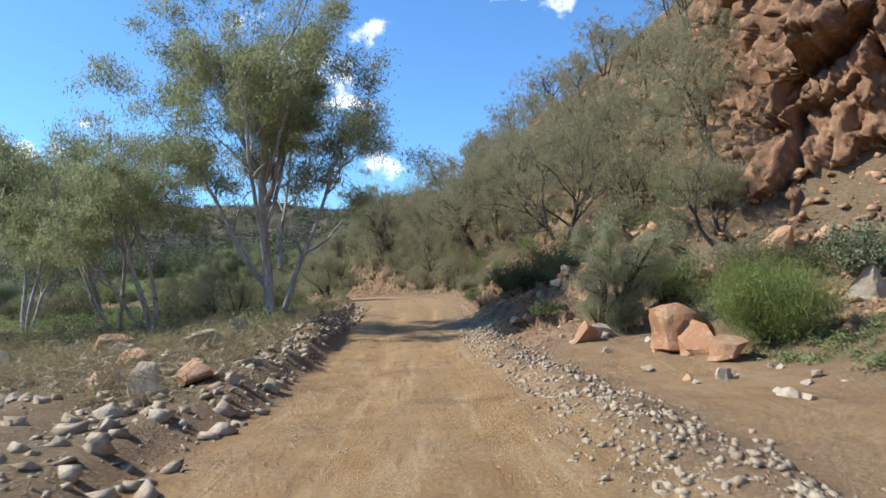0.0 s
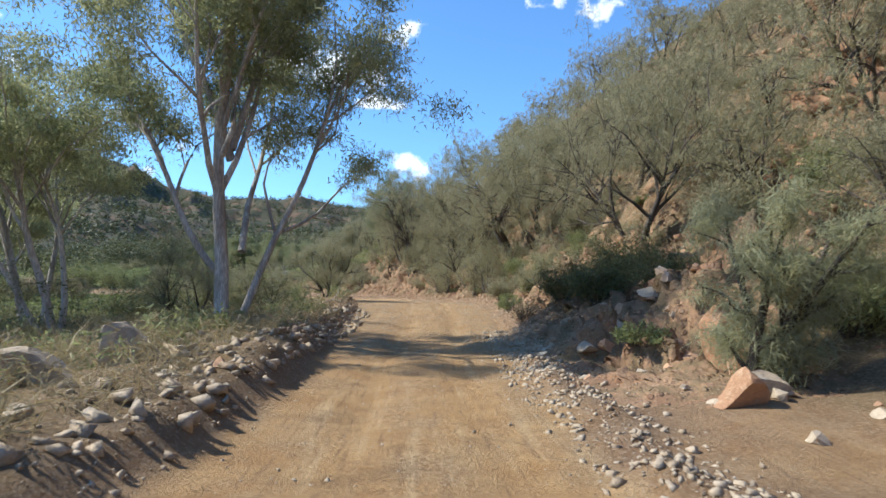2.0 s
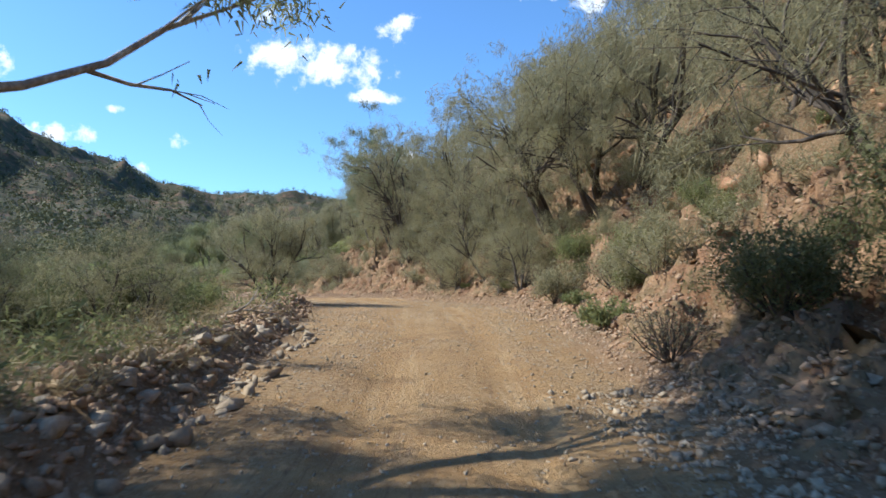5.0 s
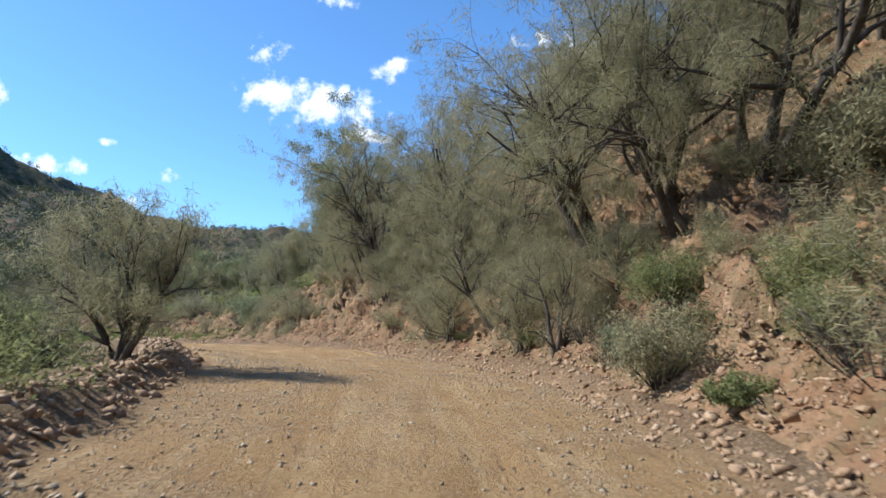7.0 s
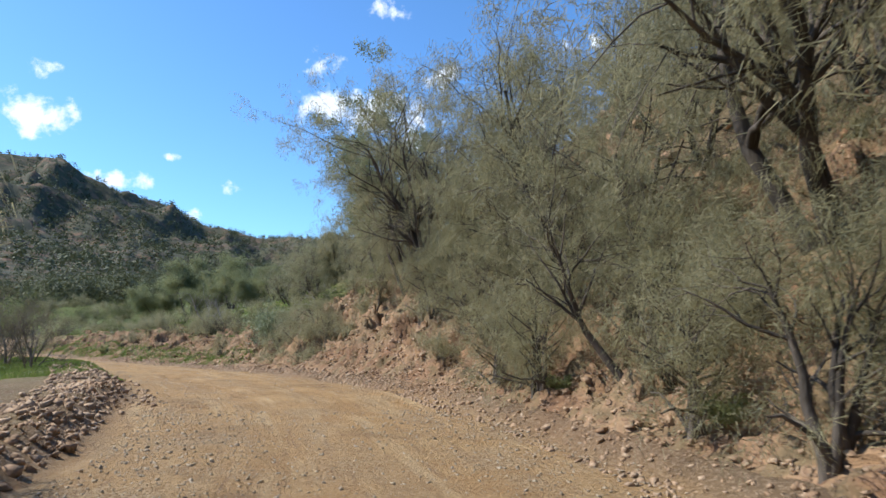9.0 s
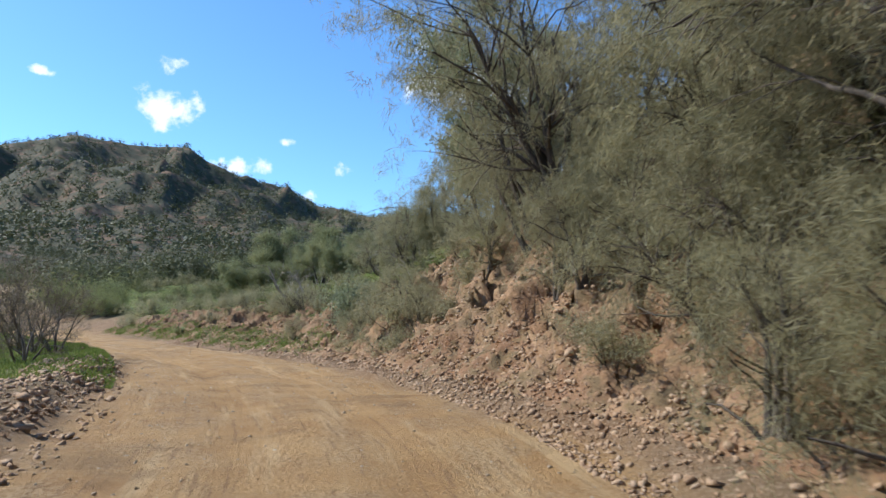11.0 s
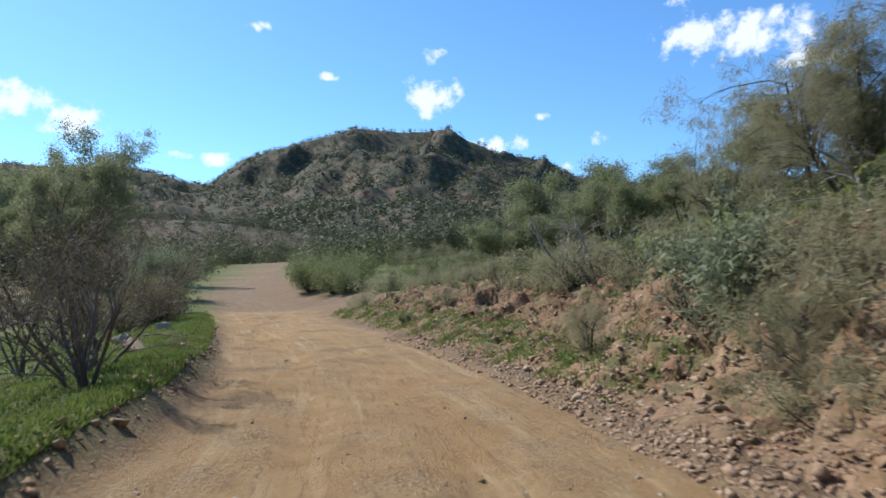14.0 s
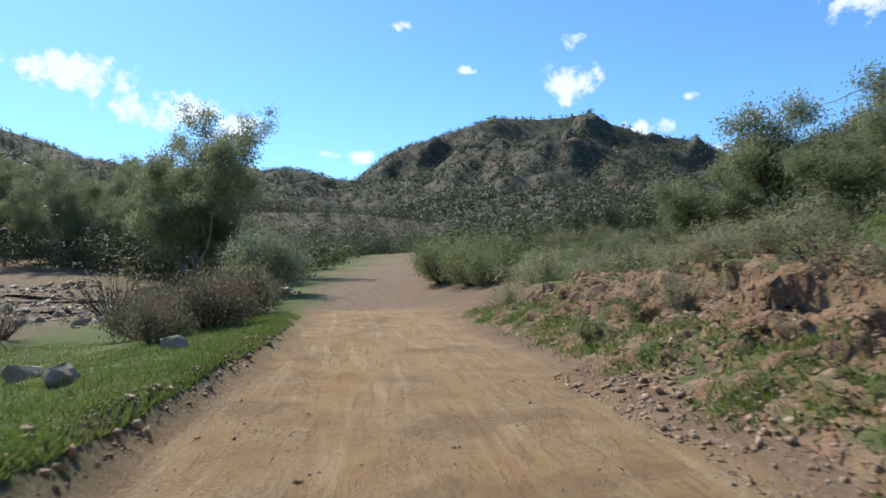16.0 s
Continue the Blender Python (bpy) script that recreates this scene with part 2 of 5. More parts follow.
def bark_material(name, dark, light, scale=3.0):
    m, t, bsdf = material(name, 0.85)
    where = position(t)
    stretch = node(t, "ShaderNodeVectorMath", operation="MULTIPLY")
    t.links.new(where, stretch.inputs[0])
    stretch.inputs[1].default_value = (1.0, 1.0, 0.22)
    a, b = noise_out(t, stretch.outputs[0], scale, 4), noise_out(t, stretch.outputs[0], scale * 9, 4)
    colour = mix_rgb(t, smooth(t, a, 0.4, 0.6), dark, light)
    colour = mix_rgb(t, smooth(t, b, 0.35, 0.75), mix_rgb(t, 0.5, colour, (0.06, 0.05, 0.04)), colour)
    t.links.new(colour, bsdf.inputs["Base Color"])
    add_bump(t, bsdf, math_node(t, "ADD", a, b), 0.7, 0.03)
    return m


M_EARTH = ground_material()
M_CLIFF = rock_material("red_cliff_rock", (0.17, 0.085, 0.045), (0.3, 0.165, 0.088), (0.42, 0.275, 0.16), 0.8)
M_ROCK = rock_material("red_sandstone", (0.34, 0.165, 0.08), (0.5, 0.27, 0.14), (0.57, 0.4, 0.25))
M_PALE = rock_material("pale_limestone", (0.32, 0.24, 0.155), (0.46, 0.365, 0.245), (0.57, 0.485, 0.365))
M_RUBBLE = rock_material("mixed_rubble", (0.32, 0.195, 0.108), (0.44, 0.295, 0.18), (0.55, 0.42, 0.29), 1.5)
M_BANK = bank_material()
M_GUM = leaf_material("gum_leaf", (0.165, 0.195, 0.092), (0.41, 0.43, 0.235), (0.42, 0.41, 0.215), 0.52)
M_OAK = leaf_material("casuarina_needle", (0.19, 0.178, 0.1), (0.43, 0.4, 0.245), (0.36, 0.345, 0.19), 0.5)
M_GREEN = leaf_material("green_shrub_leaf", (0.13, 0.155, 0.062), (0.29, 0.32, 0.14), (0.33, 0.325, 0.15), 0.45)
M_BROOM = leaf_material("broom_leaf", (0.13, 0.18, 0.045), (0.3, 0.35, 0.11), (0.32, 0.34, 0.12), 0.45)
M_WEEP = leaf_material("pale_casuarina_needle", (0.24, 0.25, 0.14), (0.46, 0.46, 0.28), (0.42, 0.42, 0.24), 0.55)
M_GREY = leaf_material("saltbush_leaf", (0.16, 0.19, 0.1), (0.33, 0.36, 0.23), (0.28, 0.31, 0.17), 0.4)
M_SCRUB = leaf_material("dark_scrub_leaf", (0.065, 0.08, 0.035), (0.185, 0.195, 0.09), (0.2, 0.19, 0.085), 0.4)
M_BROWN = leaf_material("dry_brown_leaf", (0.11, 0.095, 0.055), (0.23, 0.195, 0.12), (0.2, 0.175, 0.095), 0.4)
M_RIVER = leaf_material("river_gum_leaf", (0.14, 0.165, 0.08), (0.33, 0.35, 0.185), (0.34, 0.335, 0.17), 0.5)
M_FAR = leaf_material("far_scrub_leaf", (0.082, 0.094, 0.046), (0.112, 0.122, 0.058), (0.122, 0.118, 0.056), 0.2)
M_GRASS = leaf_material("grass_blade", (0.095, 0.15, 0.025), (0.22, 0.29, 0.065), (0.24, 0.24, 0.085), 0.4)
M_STRAW = leaf_material("dry_grass", (0.24, 0.19, 0.10), (0.42, 0.35, 0.2), (0.33, 0.27, 0.14), 0.3)
M_WHITEBARK = bark_material("white_gum_bark", (0.38, 0.34, 0.29), (0.62, 0.59, 0.53))
M_BARK = bark_material("grey_brown_bark", (0.06, 0.05, 0.04), (0.14, 0.115, 0.092))
M_TWIG = bark_material("grey_brown_twig", (0.15, 0.118, 0.095), (0.28, 0.23, 0.19))
M_DEAD = bark_material("bleached_wood", (0.3, 0.27, 0.23), (0.55, 0.5, 0.44))


# ---- ground ----
def lattice(ix, iy, seed):
    h = (ix.astype(np.int64) * 374761393 + iy.astype(np.int64) * 668265263 + seed * 974634777) & 0xFFFFFFFF
    h = ((h ^ (h >> 13)) * 1274126177) & 0xFFFFFFFF
    return ((h ^ (h >> 16)) & 0xFFFF) / 65535.0


def value_noise(x, y, seed):
    ix, iy = np.floor(x), np.floor(y)
    fx, fy = x - ix, y - iy
    fx, fy = fx * fx * (3 - 2 * fx), fy * fy * (3 - 2 * fy)
    a, b = lattice(ix, iy, seed), lattice(ix + 1, iy, seed)
    c, d = lattice(ix, iy + 1, seed), lattice(ix + 1, iy + 1, seed)
    return (a * (1 - fx) + b * fx) * (1 - fy) + (c * (1 - fx) + d * fx) * fy - 0.5


def fbm(x, y, size, octaves, seed=0):
    out, amp = 0, 1.0
    for k in range(octaves):
        out = out + amp * value_noise(x / size, y / size, seed + 17 * k)
        size, amp = size * 0.5, amp * 0.5
    return out


def step(v, lo, hi):
    u = np.clip((v - lo) / (hi - lo), 0, 1)
    return u * u * (3 - 2 * u)


def cells(u, v, seed):
    """Blocky cell noise: a level for each cell with its own tilt, and the distance to the cell's border."""
    iu, iv = np.floor(u), np.floor(v)
    best, second = np.full(u.shape, 9.0), np.full(u.shape, 9.0)
    level = np.zeros(u.shape)
    for a in (-1, 0, 1):
        for b in (-1, 0, 1):
            cu, cv = iu + a, iv + b
            pu, pv = cu + 0.1 + 0.8 * lattice(cu, cv, seed), cv + 0.1 + 0.8 * lattice(cu, cv, seed + 1)
            dist = np.hypot(u - pu, v - pv)
            here = lattice(cu, cv, seed + 2) - 0.5 + (u - pu) * (lattice(cu, cv, seed + 3) - 0.5) * 1.2 + (v - pv) * (lattice(cu, cv, seed + 4) - 0.5) * 1.2
            closer = dist < best
            second = np.where(closer, best, np.minimum(second, dist))
            level = np.where(closer, here, level)
            best = np.minimum(best, dist)
    return level, second - best


LINE = [Vector((0.0, 0.0)) + Vector((-7.4, -60.0)), Vector((-1.25, -10.0))]
LINE += [Vector((m.translation.x, m.translation.y)) for t, m in PATH]
ROAD_Z = [0.1, 0.0] + [m.translation.z - 1.65 for t, m in PATH]
LINE += [Vector(p) for p in ((-13.6, 72.7), (-24.0, 82.1), (-35.8, 92.2), (-49.0, 102.2), (-68.5, 123.6), (-92.0, 150.0), (-108.0, 190.0), (-112.0, 260.0))]
ROAD_Z += [0.62, 0.5, 0.6, 1.3, 3.2, 5.0, 6.0, 7.5]
LINE = np.array([tuple(p) for p in LINE])
ROAD_Z = np.array(ROAD_Z)
CUM = np.concatenate([[0], np.cumsum(np.hypot(*np.diff(LINE, axis=0).T))])
S0 = CUM[2]
FINE_S = np.arange(0, CUM[-1], 0.5)
kernel = np.hanning(15)[1:-1]
kernel /= kernel.sum()


def softened(v):
    pad = len(kernel) // 2
    return np.convolve(np.pad(v, pad, mode="edge"), kernel, mode="valid")


FINE_X, FINE_Y = softened(np.interp(FINE_S, CUM, LINE[:, 0])), softened(np.interp(FINE_S, CUM, LINE[:, 1]))
FINE_Z = softened(softened(np.interp(FINE_S, CUM, ROAD_Z)))
TX, TY = np.gradient(FINE_X), np.gradient(FINE_Y)
LEN = np.hypot(TX, TY)
TX, TY = TX / LEN, TY / LEN


def along(x, y):
    """Distance along the track from the start of the walk, offset to its right, and the track's height there."""
    x, y = np.atleast_1d(np.asarray(x, float)), np.atleast_1d(np.asarray(y, float))
    s, d, z = np.empty_like(x), np.empty_like(x), np.empty_like(x)
    for i in range(0, len(x), 20000):
        px, py = x[i:i + 20000], y[i:i + 20000]
        best = np.argmin((px[:, None] - FINE_X[None, ::2]) ** 2 + (py[:, None] - FINE_Y[None, ::2]) ** 2, axis=1) * 2
        dx, dy = px - FINE_X[best], py - FINE_Y[best]
        ahead = dx * TX[best] + dy * TY[best]
        side = dx * TY[best] - dy * TX[best]
        s[i:i + 20000] = FINE_S[best] - S0 + np.clip(ahead, -1, 1)
        d[i:i + 20000] = np.where(np.abs(ahead) < 2, side, np.sign(side) * np.hypot(dx, dy))
        z[i:i + 20000] = np.interp(s[i:i + 20000] + S0, FINE_S, FINE_Z)
    return s, d, z


RIGHT_D = [0, 1, 2.3, 3.4, 5, 10, 18, 38, 120]
RIGHT = [
    (-10, 0, 0.0, 0.05, 0.1, 0.2, 0.9, 4.0, 22, 70), (10, 0, 0.0, 0.05, 0.1, 0.2, 1.0, 5.0, 22, 70), (15.5, 0, 0.02, 0.08, 0.15, 0.25, 1.6, 7.0, 24, 70),
    (20.3, 0, 0.05, 0.12, 0.22, 0.45, 3.2, 9, 26, 70), (23, 0, 0.12, 0.45, 1.15, 1.9, 4.6, 11, 28, 70), (26, 0.05, 0.25, 0.75, 1.35, 2.1, 5.2, 12.5, 30, 70),
    (32, 0.1, 0.55, 1.2, 1.9, 3.0, 6.6, 14, 32, 70), (43, 0.15, 0.6, 1.6, 2.6, 4.2, 8.2, 15.5, 34, 70), (53, 0.15, 0.6, 1.8, 2.9, 4.5, 8.8, 16, 33, 70),
    (61, 0.12, 0.45, 1.5, 2.8, 4.2, 7.8, 14, 27, 60), (68, 0.1, 0.22, 0.65, 1.4, 2.7, 5.8, 10.5, 19, 45), (73, 0.1, 0.25, 0.65, 1.5, 2.3, 4.6, 8, 13, 34),
    (82, 0.1, 0.35, 0.95, 1.75, 2.05, 3.3, 5.0, 8, 18), (100, 0.1, 0.4, 0.6, 1.0, 1.2, 1.8, 2.6, 4.5, 12), (150, 0.1, 0.3, 0.5, 0.7, 1, 1.6, 2.4, 5, 12),
]
LEFT_D = [0, 0.55, 2.6, 6.5, 16, 36, 76, 196]
LEFT = [
    (-10, 0, 0.06, 0.1, 0.0, -0.2, 0, 1, 8), (12, 0.05, 0.3, 0.34, 0.1, 0, 0, 1, 8), (19, 0.05, 0.5, 0.45, 0.15, 0, 0, 1, 8), (26, 0.1, 0.42, 0.38, 0.1, -0.3, 0, 1, 8),
    (36, 0.15, 0.34, -0.1, -0.8, -1.2, -1.2, 0, 8), (48, 0.15, 0.3, -0.3, -1.2, -1.8, -2, -1, 6), (58, 0.0, 0.3, 0.05, -0.7, -1.6, -2, -1, 5),
    (66, 0.02, 0.42, 0.2, -0.5, -1.3, -1.6, -0.8, 5), (80, 0.02, 0.45, 0.2, -0.5, -1.2, -1.4, -0.5, 5), (92, 0.02, 0.36, 0.1, -0.6, -1.0, -1.0, 0, 5), (150, 0.05, 0.1, -0.1, -0.5, -1, 0, 2, 8),
]
WIDE_S = [-10, 5, 20, 32, 45, 52, 60, 66, 71, 80, 95, 130]
WIDE_R = [2.4, 2.1, 2.0, 2.6, 2.9, 3.0, 2.4, 2.6, 2.7, 2.9, 2.9, 2.3]
WIDE_L = [2.6, 2.5, 2.1, 2.9, 3.4, 3.5, 3.1, 2.8, 2.45, 2.5, 2.9, 2.4]
RIDGE_AZ = [-180, -120, -60, -25, -10, 0, 9, 14, 18, 22, 27, 29.5, 33, 36.5, 40, 46, 49, 54, 57, 63, 69, 75.5, 95, 130, 180]
RIDGE_EL = [6, 10, 14, 13, 9, 7.5, 7.6, 7.8, 8.6, 10.2, 11.6, 12.9, 12.7, 12.6, 11.4, 9.6, 7.9, 8.3, 8.2, 8.6, 9.0, 11.2, 12, 9, 6]


def profile(table, offsets, s, d):
    table = np.array(table, float)
    cols = [np.interp(s, table[:, 0], table[:, k + 1]) * (k > 0) for k in range(len(offsets))]
    out = cols[-1].copy()
    for k in range(len(offsets) - 1):
        inside = (d >= offsets[k]) & (d < offsets[k + 1])
        u = (d - offsets[k]) / (offsets[k + 1] - offsets[k])
        out = np.where(inside, cols[k] * (1 - u) + cols[k + 1] * u, out)
    return np.where(d < 0, 0, out)


def lump_l(x, y):
    return cells(x / 0.55, y / 0.6, 71)[0]


def ground(x, y):
    """Height of the ground, and how much it is track, how much grass grows, and how far off it is."""
    x, y = np.atleast_1d(np.asarray(x, float)), np.atleast_1d(np.asarray(y, float))
    s, d, zr = along(x, y)
    wob = 0.35 * fbm(x, y, 3.0, 3, 5)
    wr, wl = np.interp(s, WIDE_S, WIDE_R) + wob, np.interp(s, WIDE_S, WIDE_L) + wob
    right, left = d - wr, -d - wl
    near = profile(RIGHT, RIGHT_D, s, right) + profile(LEFT, LEFT_D, s, left)
    off = np.maximum(right, left)
    rough = step(off, -0.2, 1.5)
    bank = step(right, 0.3, 2.5) * step(s, 17, 23) * (1 - step(s, 92, 110))
    near = near + rough * (0.16 * fbm(x, y, 1.6, 4, 1) + 0.5 * fbm(x, y, 7.0, 3, 2) * step(off, 1, 8))
    near = near + bank * (0.75 * np.abs(fbm(x, y, 1.3, 3, 8)) + 0.9 * fbm(x, y, 3.4, 3, 9)) * (1 - 0.5 * step(s, 66, 74))
    lump, _ = cells(x / 0.85 + 0.4 * y, y / 0.75, 51)
    crumb, _ = cells(x / 0.36, y / 0.36, 57)
    near = near + bank * (0.75 * lump + 0.36 * crumb) * (1 - 0.6 * step(s, 66, 74))
    berm = step(left, 0.1, 0.9) * (1 - step(left, 2.5, 4)) * step(s, 6, 14) * (1 - step(s, 50, 58))
    near = near + berm * (0.3 * np.abs(fbm(x, y, 1.3, 2, 61)) + 0.06 * lump_l(x, y))
    # track: slight crown, wheel ruts and loose ridges
    inside = 1 - rough
    ruts = np.exp(-((np.abs(d) - 0.85) / 0.32) ** 2) * (0.35 + fbm(x * 0.4, y * 0.4, 2.0, 2, 12))
    groove = np.exp(-((d + 1.15 + 0.25 * np.sin(s * 0.45)) / 0.24) ** 2) + 0.7 * np.exp(-((d + 0.35 + 0.2 * np.sin(s * 0.37 + 1)) / 0.22) ** 2)
    near = near - inside * 0.18 * groove * step(s, 82, 85) * (1 - step(s, 96, 100)) * step(fbm(x, y, 2.2, 2, 15), -0.25, 0.1)
    near = near + inside * (0.04 * fbm(x, y, 0.7, 3, 3) + 0.1 * fbm(x, y, 2.6, 2, 4) - (0.09 + 0.08 * step(s, 55, 66)) * ruts)
    z = zr + near
    # gravel windrow at the right edge early on
    z = z + 0.2 * np.exp(-((right - 0.35) / 0.38) ** 2) * (1 - step(s, 20, 27)) * (0.8 + 1.2 * fbm(x, y, 0.8, 3, 6))
    dx, dy = x + 5, y - 50
    r = np.hypot(dx, dy)
    az = np.degrees(np.arctan2(-dx, dy))
    rise = np.clip((r - 160) / 940, 0, 1) ** 1.35
    fall = 1 - 0.5 * step(r, 1150, 2600)
    deep = np.abs(fbm(az * 4.2 + 0.03 * r, r * 0.12, 34, 2, 37))
    gully = np.abs(fbm(az * 9 + 0.06 * r, r * 0.3, 42, 4, 21))
    spur = 0.985 + (0.2 - 0.62 * deep - 0.36 * gully + 0.14 * fbm(az * 9, r * 0.5, 60, 4, 27)) * np.clip(rise * (1 - rise) * 4, 0, 1)
    el = np.interp(az + 0.25 * fbm(az, r * 0, 1.2, 2, 33), RIDGE_AZ, RIDGE_EL)
    mountain = np.tan(np.radians(el)) * 1105 * rise * spur * fall + 1.0 + 2.5 * fbm(x, y, 25, 3, 22) * step(r, 60, 200)
    near_hill = 17 * np.exp(-(((x + 205) / 58) ** 2 + ((y - 108) / 52) ** 2)) + 14 * np.exp(-(((x + 165) / 40) ** 2 + ((y - 190) / 60) ** 2))
    w = step(r, 110, 260)
    z = z * (1 - w) + mountain * w + near_hill + step(r, 200, 500) * 14 * fbm(x, y, 150, 4, 23)
    road = np.clip(1 - step(off, -0.35, 0.35), 0, 1) * (1 - step(r, 150, 220))
    flats = np.exp(-((right - 2.6) / 1.8) ** 2) * (1 - step(s, 13, 20))
    road = np.maximum(road, 0.8 * flats)
    grass = step(left, 0.0, 0.8) * (0.15 + 0.85 * step(s, 58, 66)) + step(right, 3.5, 4.1) * (0.1 + 0.9 * step(s, 64, 74)) * (1 - flats)
    grass = grass * (1 - 0.9 * step(left, 9, 17)) + 0.2 * step(left, 8, 14) * (1 - step(s, 50, 60))
    return z, road, np.clip(grass, 0, 1), step(r, 90, 260), s, d, right


def ground_z(x, y):
    return float(ground([x], [y])[0][0])


def mesh_from(name, verts, faces, mat=None, shade=False):
    """A mesh from arrays of vertices and of equal-sided faces."""
    me = bpy.data.meshes.new(name)
    faces = np.asarray(faces, dtype=np.int32)
    k = faces.shape[1]
    me.vertices.add(len(verts))
    me.vertices.foreach_set("co", np.asarray(verts, dtype=np.float32).ravel())
    me.loops.add(faces.size)
    me.loops.foreach_set("vertex_index", faces.ravel())
    me.polygons.add(len(faces))
    me.polygons.foreach_set("loop_start", np.arange(0, faces.size, k, dtype=np.int32))
    me.polygons.foreach_set("loop_total", np.full(len(faces), k, dtype=np.int32))
    if shade:
        me.polygons.foreach_set("use_smooth", np.ones(len(faces), dtype=bool))
    me.update(calc_edges=True)
    if mat:
        me.materials.append(mat)
    return me


def spaced(lo, hi, cell, reach, growth=1.13):
    core = list(np.arange(lo, hi + cell, cell))
    out, gap, a, b = [], cell, lo, core[-1]
    low, high = [], []
    while b < reach:
        gap *= growth
        a, b = a - gap, b + gap
        low.append(a)
        high.append(b)
    return np.array(low[::-1] + core + high)


def build_ground():
    xs, ys = spaced(-18, 9, 0.19, 3200, 1.1), spaced(2, 84, 0.22, 3200, 1.1)
    gx, gy = np.meshgrid(xs, ys)
    z, road, grass, far, s, d, right = ground(gx.ravel(), gy.ravel())
    # room for the far hillside and for the rubble face of the cut bank
    z = z - 0.35 * step(right, 0.5, 0.9) * (1 - step(right, 4.7, 5.2)) * step(s, 17.5, 19) * (1 - step(s, 96, 98))
    far_r, far_az = np.hypot(gx.ravel() + 5, gy.ravel() - 50), np.degrees(np.arctan2(-gx.ravel() - 5, gy.ravel() - 50))
    z = z - 30 * step(far_r, 270, 420) * (1 - step(far_r, 1120, 1160)) * step(far_az, -17, -12) * (1 - step(far_az, 108, 114))
    verts = np.stack([gx.ravel(), gy.ravel(), z], 1)
    nx, ny = len(xs), len(ys)
    i = (np.arange(ny - 1)[:, None] * nx + np.arange(nx - 1)[None, :]).ravel()
    me = mesh_from("ground", verts, np.stack([i, i + 1, i + nx + 1, i + nx], 1), M_EARTH, True)
    zone = me.color_attributes.new("zone", "FLOAT_COLOR", "POINT")
    zone.data.foreach_set("color", np.stack([road, grass, far, np.clip((d + 4) / 8, 0, 1)], 1).astype(np.float32).ravel())
    lane = me.attributes.new("lane", "FLOAT_VECTOR", "POINT")
    lane.data.foreach_set("vector", np.stack([s * 0.22, d * 2.6, step(s, 99, 107) + 0.6 * step(s, 24, 30) * (1 - step(s, 44, 54))], 1).astype(np.float32).ravel())
    tagged(new("ground", me), "dry stony valley ground with a tan gravel track", "ground", kind="structure")


build_ground()


def build_cut_bank():
    """The rough face of the cut beside the track: broken blocks, crumbs and clefts on the ground's own slope."""
    along_s, across = np.arange(17.2, 98.4, 0.09), np.arange(0.15, 5.9, 0.07)
    gs, gd = (g.ravel() for g in np.meshgrid(along_s, across))
    f = (gs + S0) * 2
    wide = np.interp(gs, WIDE_S, WIDE_R)
    off = wide + gd
    cx, cy = np.interp(f, np.arange(len(FINE_X)), FINE_X), np.interp(f, np.arange(len(FINE_Y)), FINE_Y)
    nx, ny = np.interp(f, np.arange(len(TY)), TY), -np.interp(f, np.arange(len(TX)), TX)
    x, y = cx + nx * off, cy + ny * off
    z, _, _, _, s, d, right = ground(x, y)
    inner = step(right, 0.15, 0.9) * (1 - step(right, 4.8, 5.5)) * step(gs, 17.4, 19) * (1 - step(gs, 96, 98))
    scarp = step(s, 66, 74)
    a, e1 = cells(gs / 0.42, z / 0.4 + gd / 0.9, 81)
    b, e2 = cells(gs / 0.15, z / 0.16 + gd / 0.4, 83)
    c, _ = cells(gs / 0.8, gd / 2.4, 87)
    jut = (0.22 - 0.08 * scarp) * a + 0.12 * b - 0.07 * np.exp(-(e1 / 0.1) ** 2) - 0.03 * np.exp(-(e2 / 0.12) ** 2) + 0.12 * scarp * c + 0.3 * scarp * fbm(gs, gd * 0.4, 1.1, 3, 89)
    jut = jut * inner
    up = 0.05 * inner * (a + b) - 0.07 * (1 - inner)
    verts = np.stack([x - nx * jut, y - ny * jut, z + up], 1)
    ns, nd = len(along_s), len(across)
    i = (np.arange(nd - 1)[:, None] * ns + np.arange(ns - 1)[None, :]).ravel()
    me = mesh_from("cut_bank", verts, np.stack([i, i + ns, i + ns + 1, i + 1], 1), M_BANK)
    moss = me.attributes.new("moss", "FLOAT", "POINT")
    low = (1 - step(right, 1.9, 2.4)) * step(right, 0.6, 1.0)
    moss.data.foreach_set("value", (np.clip(0.25 + scarp * (0.75 * low + step(right, 3.2, 3.5)), 0, 1)).astype(np.float32))
    tagged(new("cut_bank", me), "red-brown cut bank of broken rubble beside the track", "bank", kind="structure")


build_cut_bank()


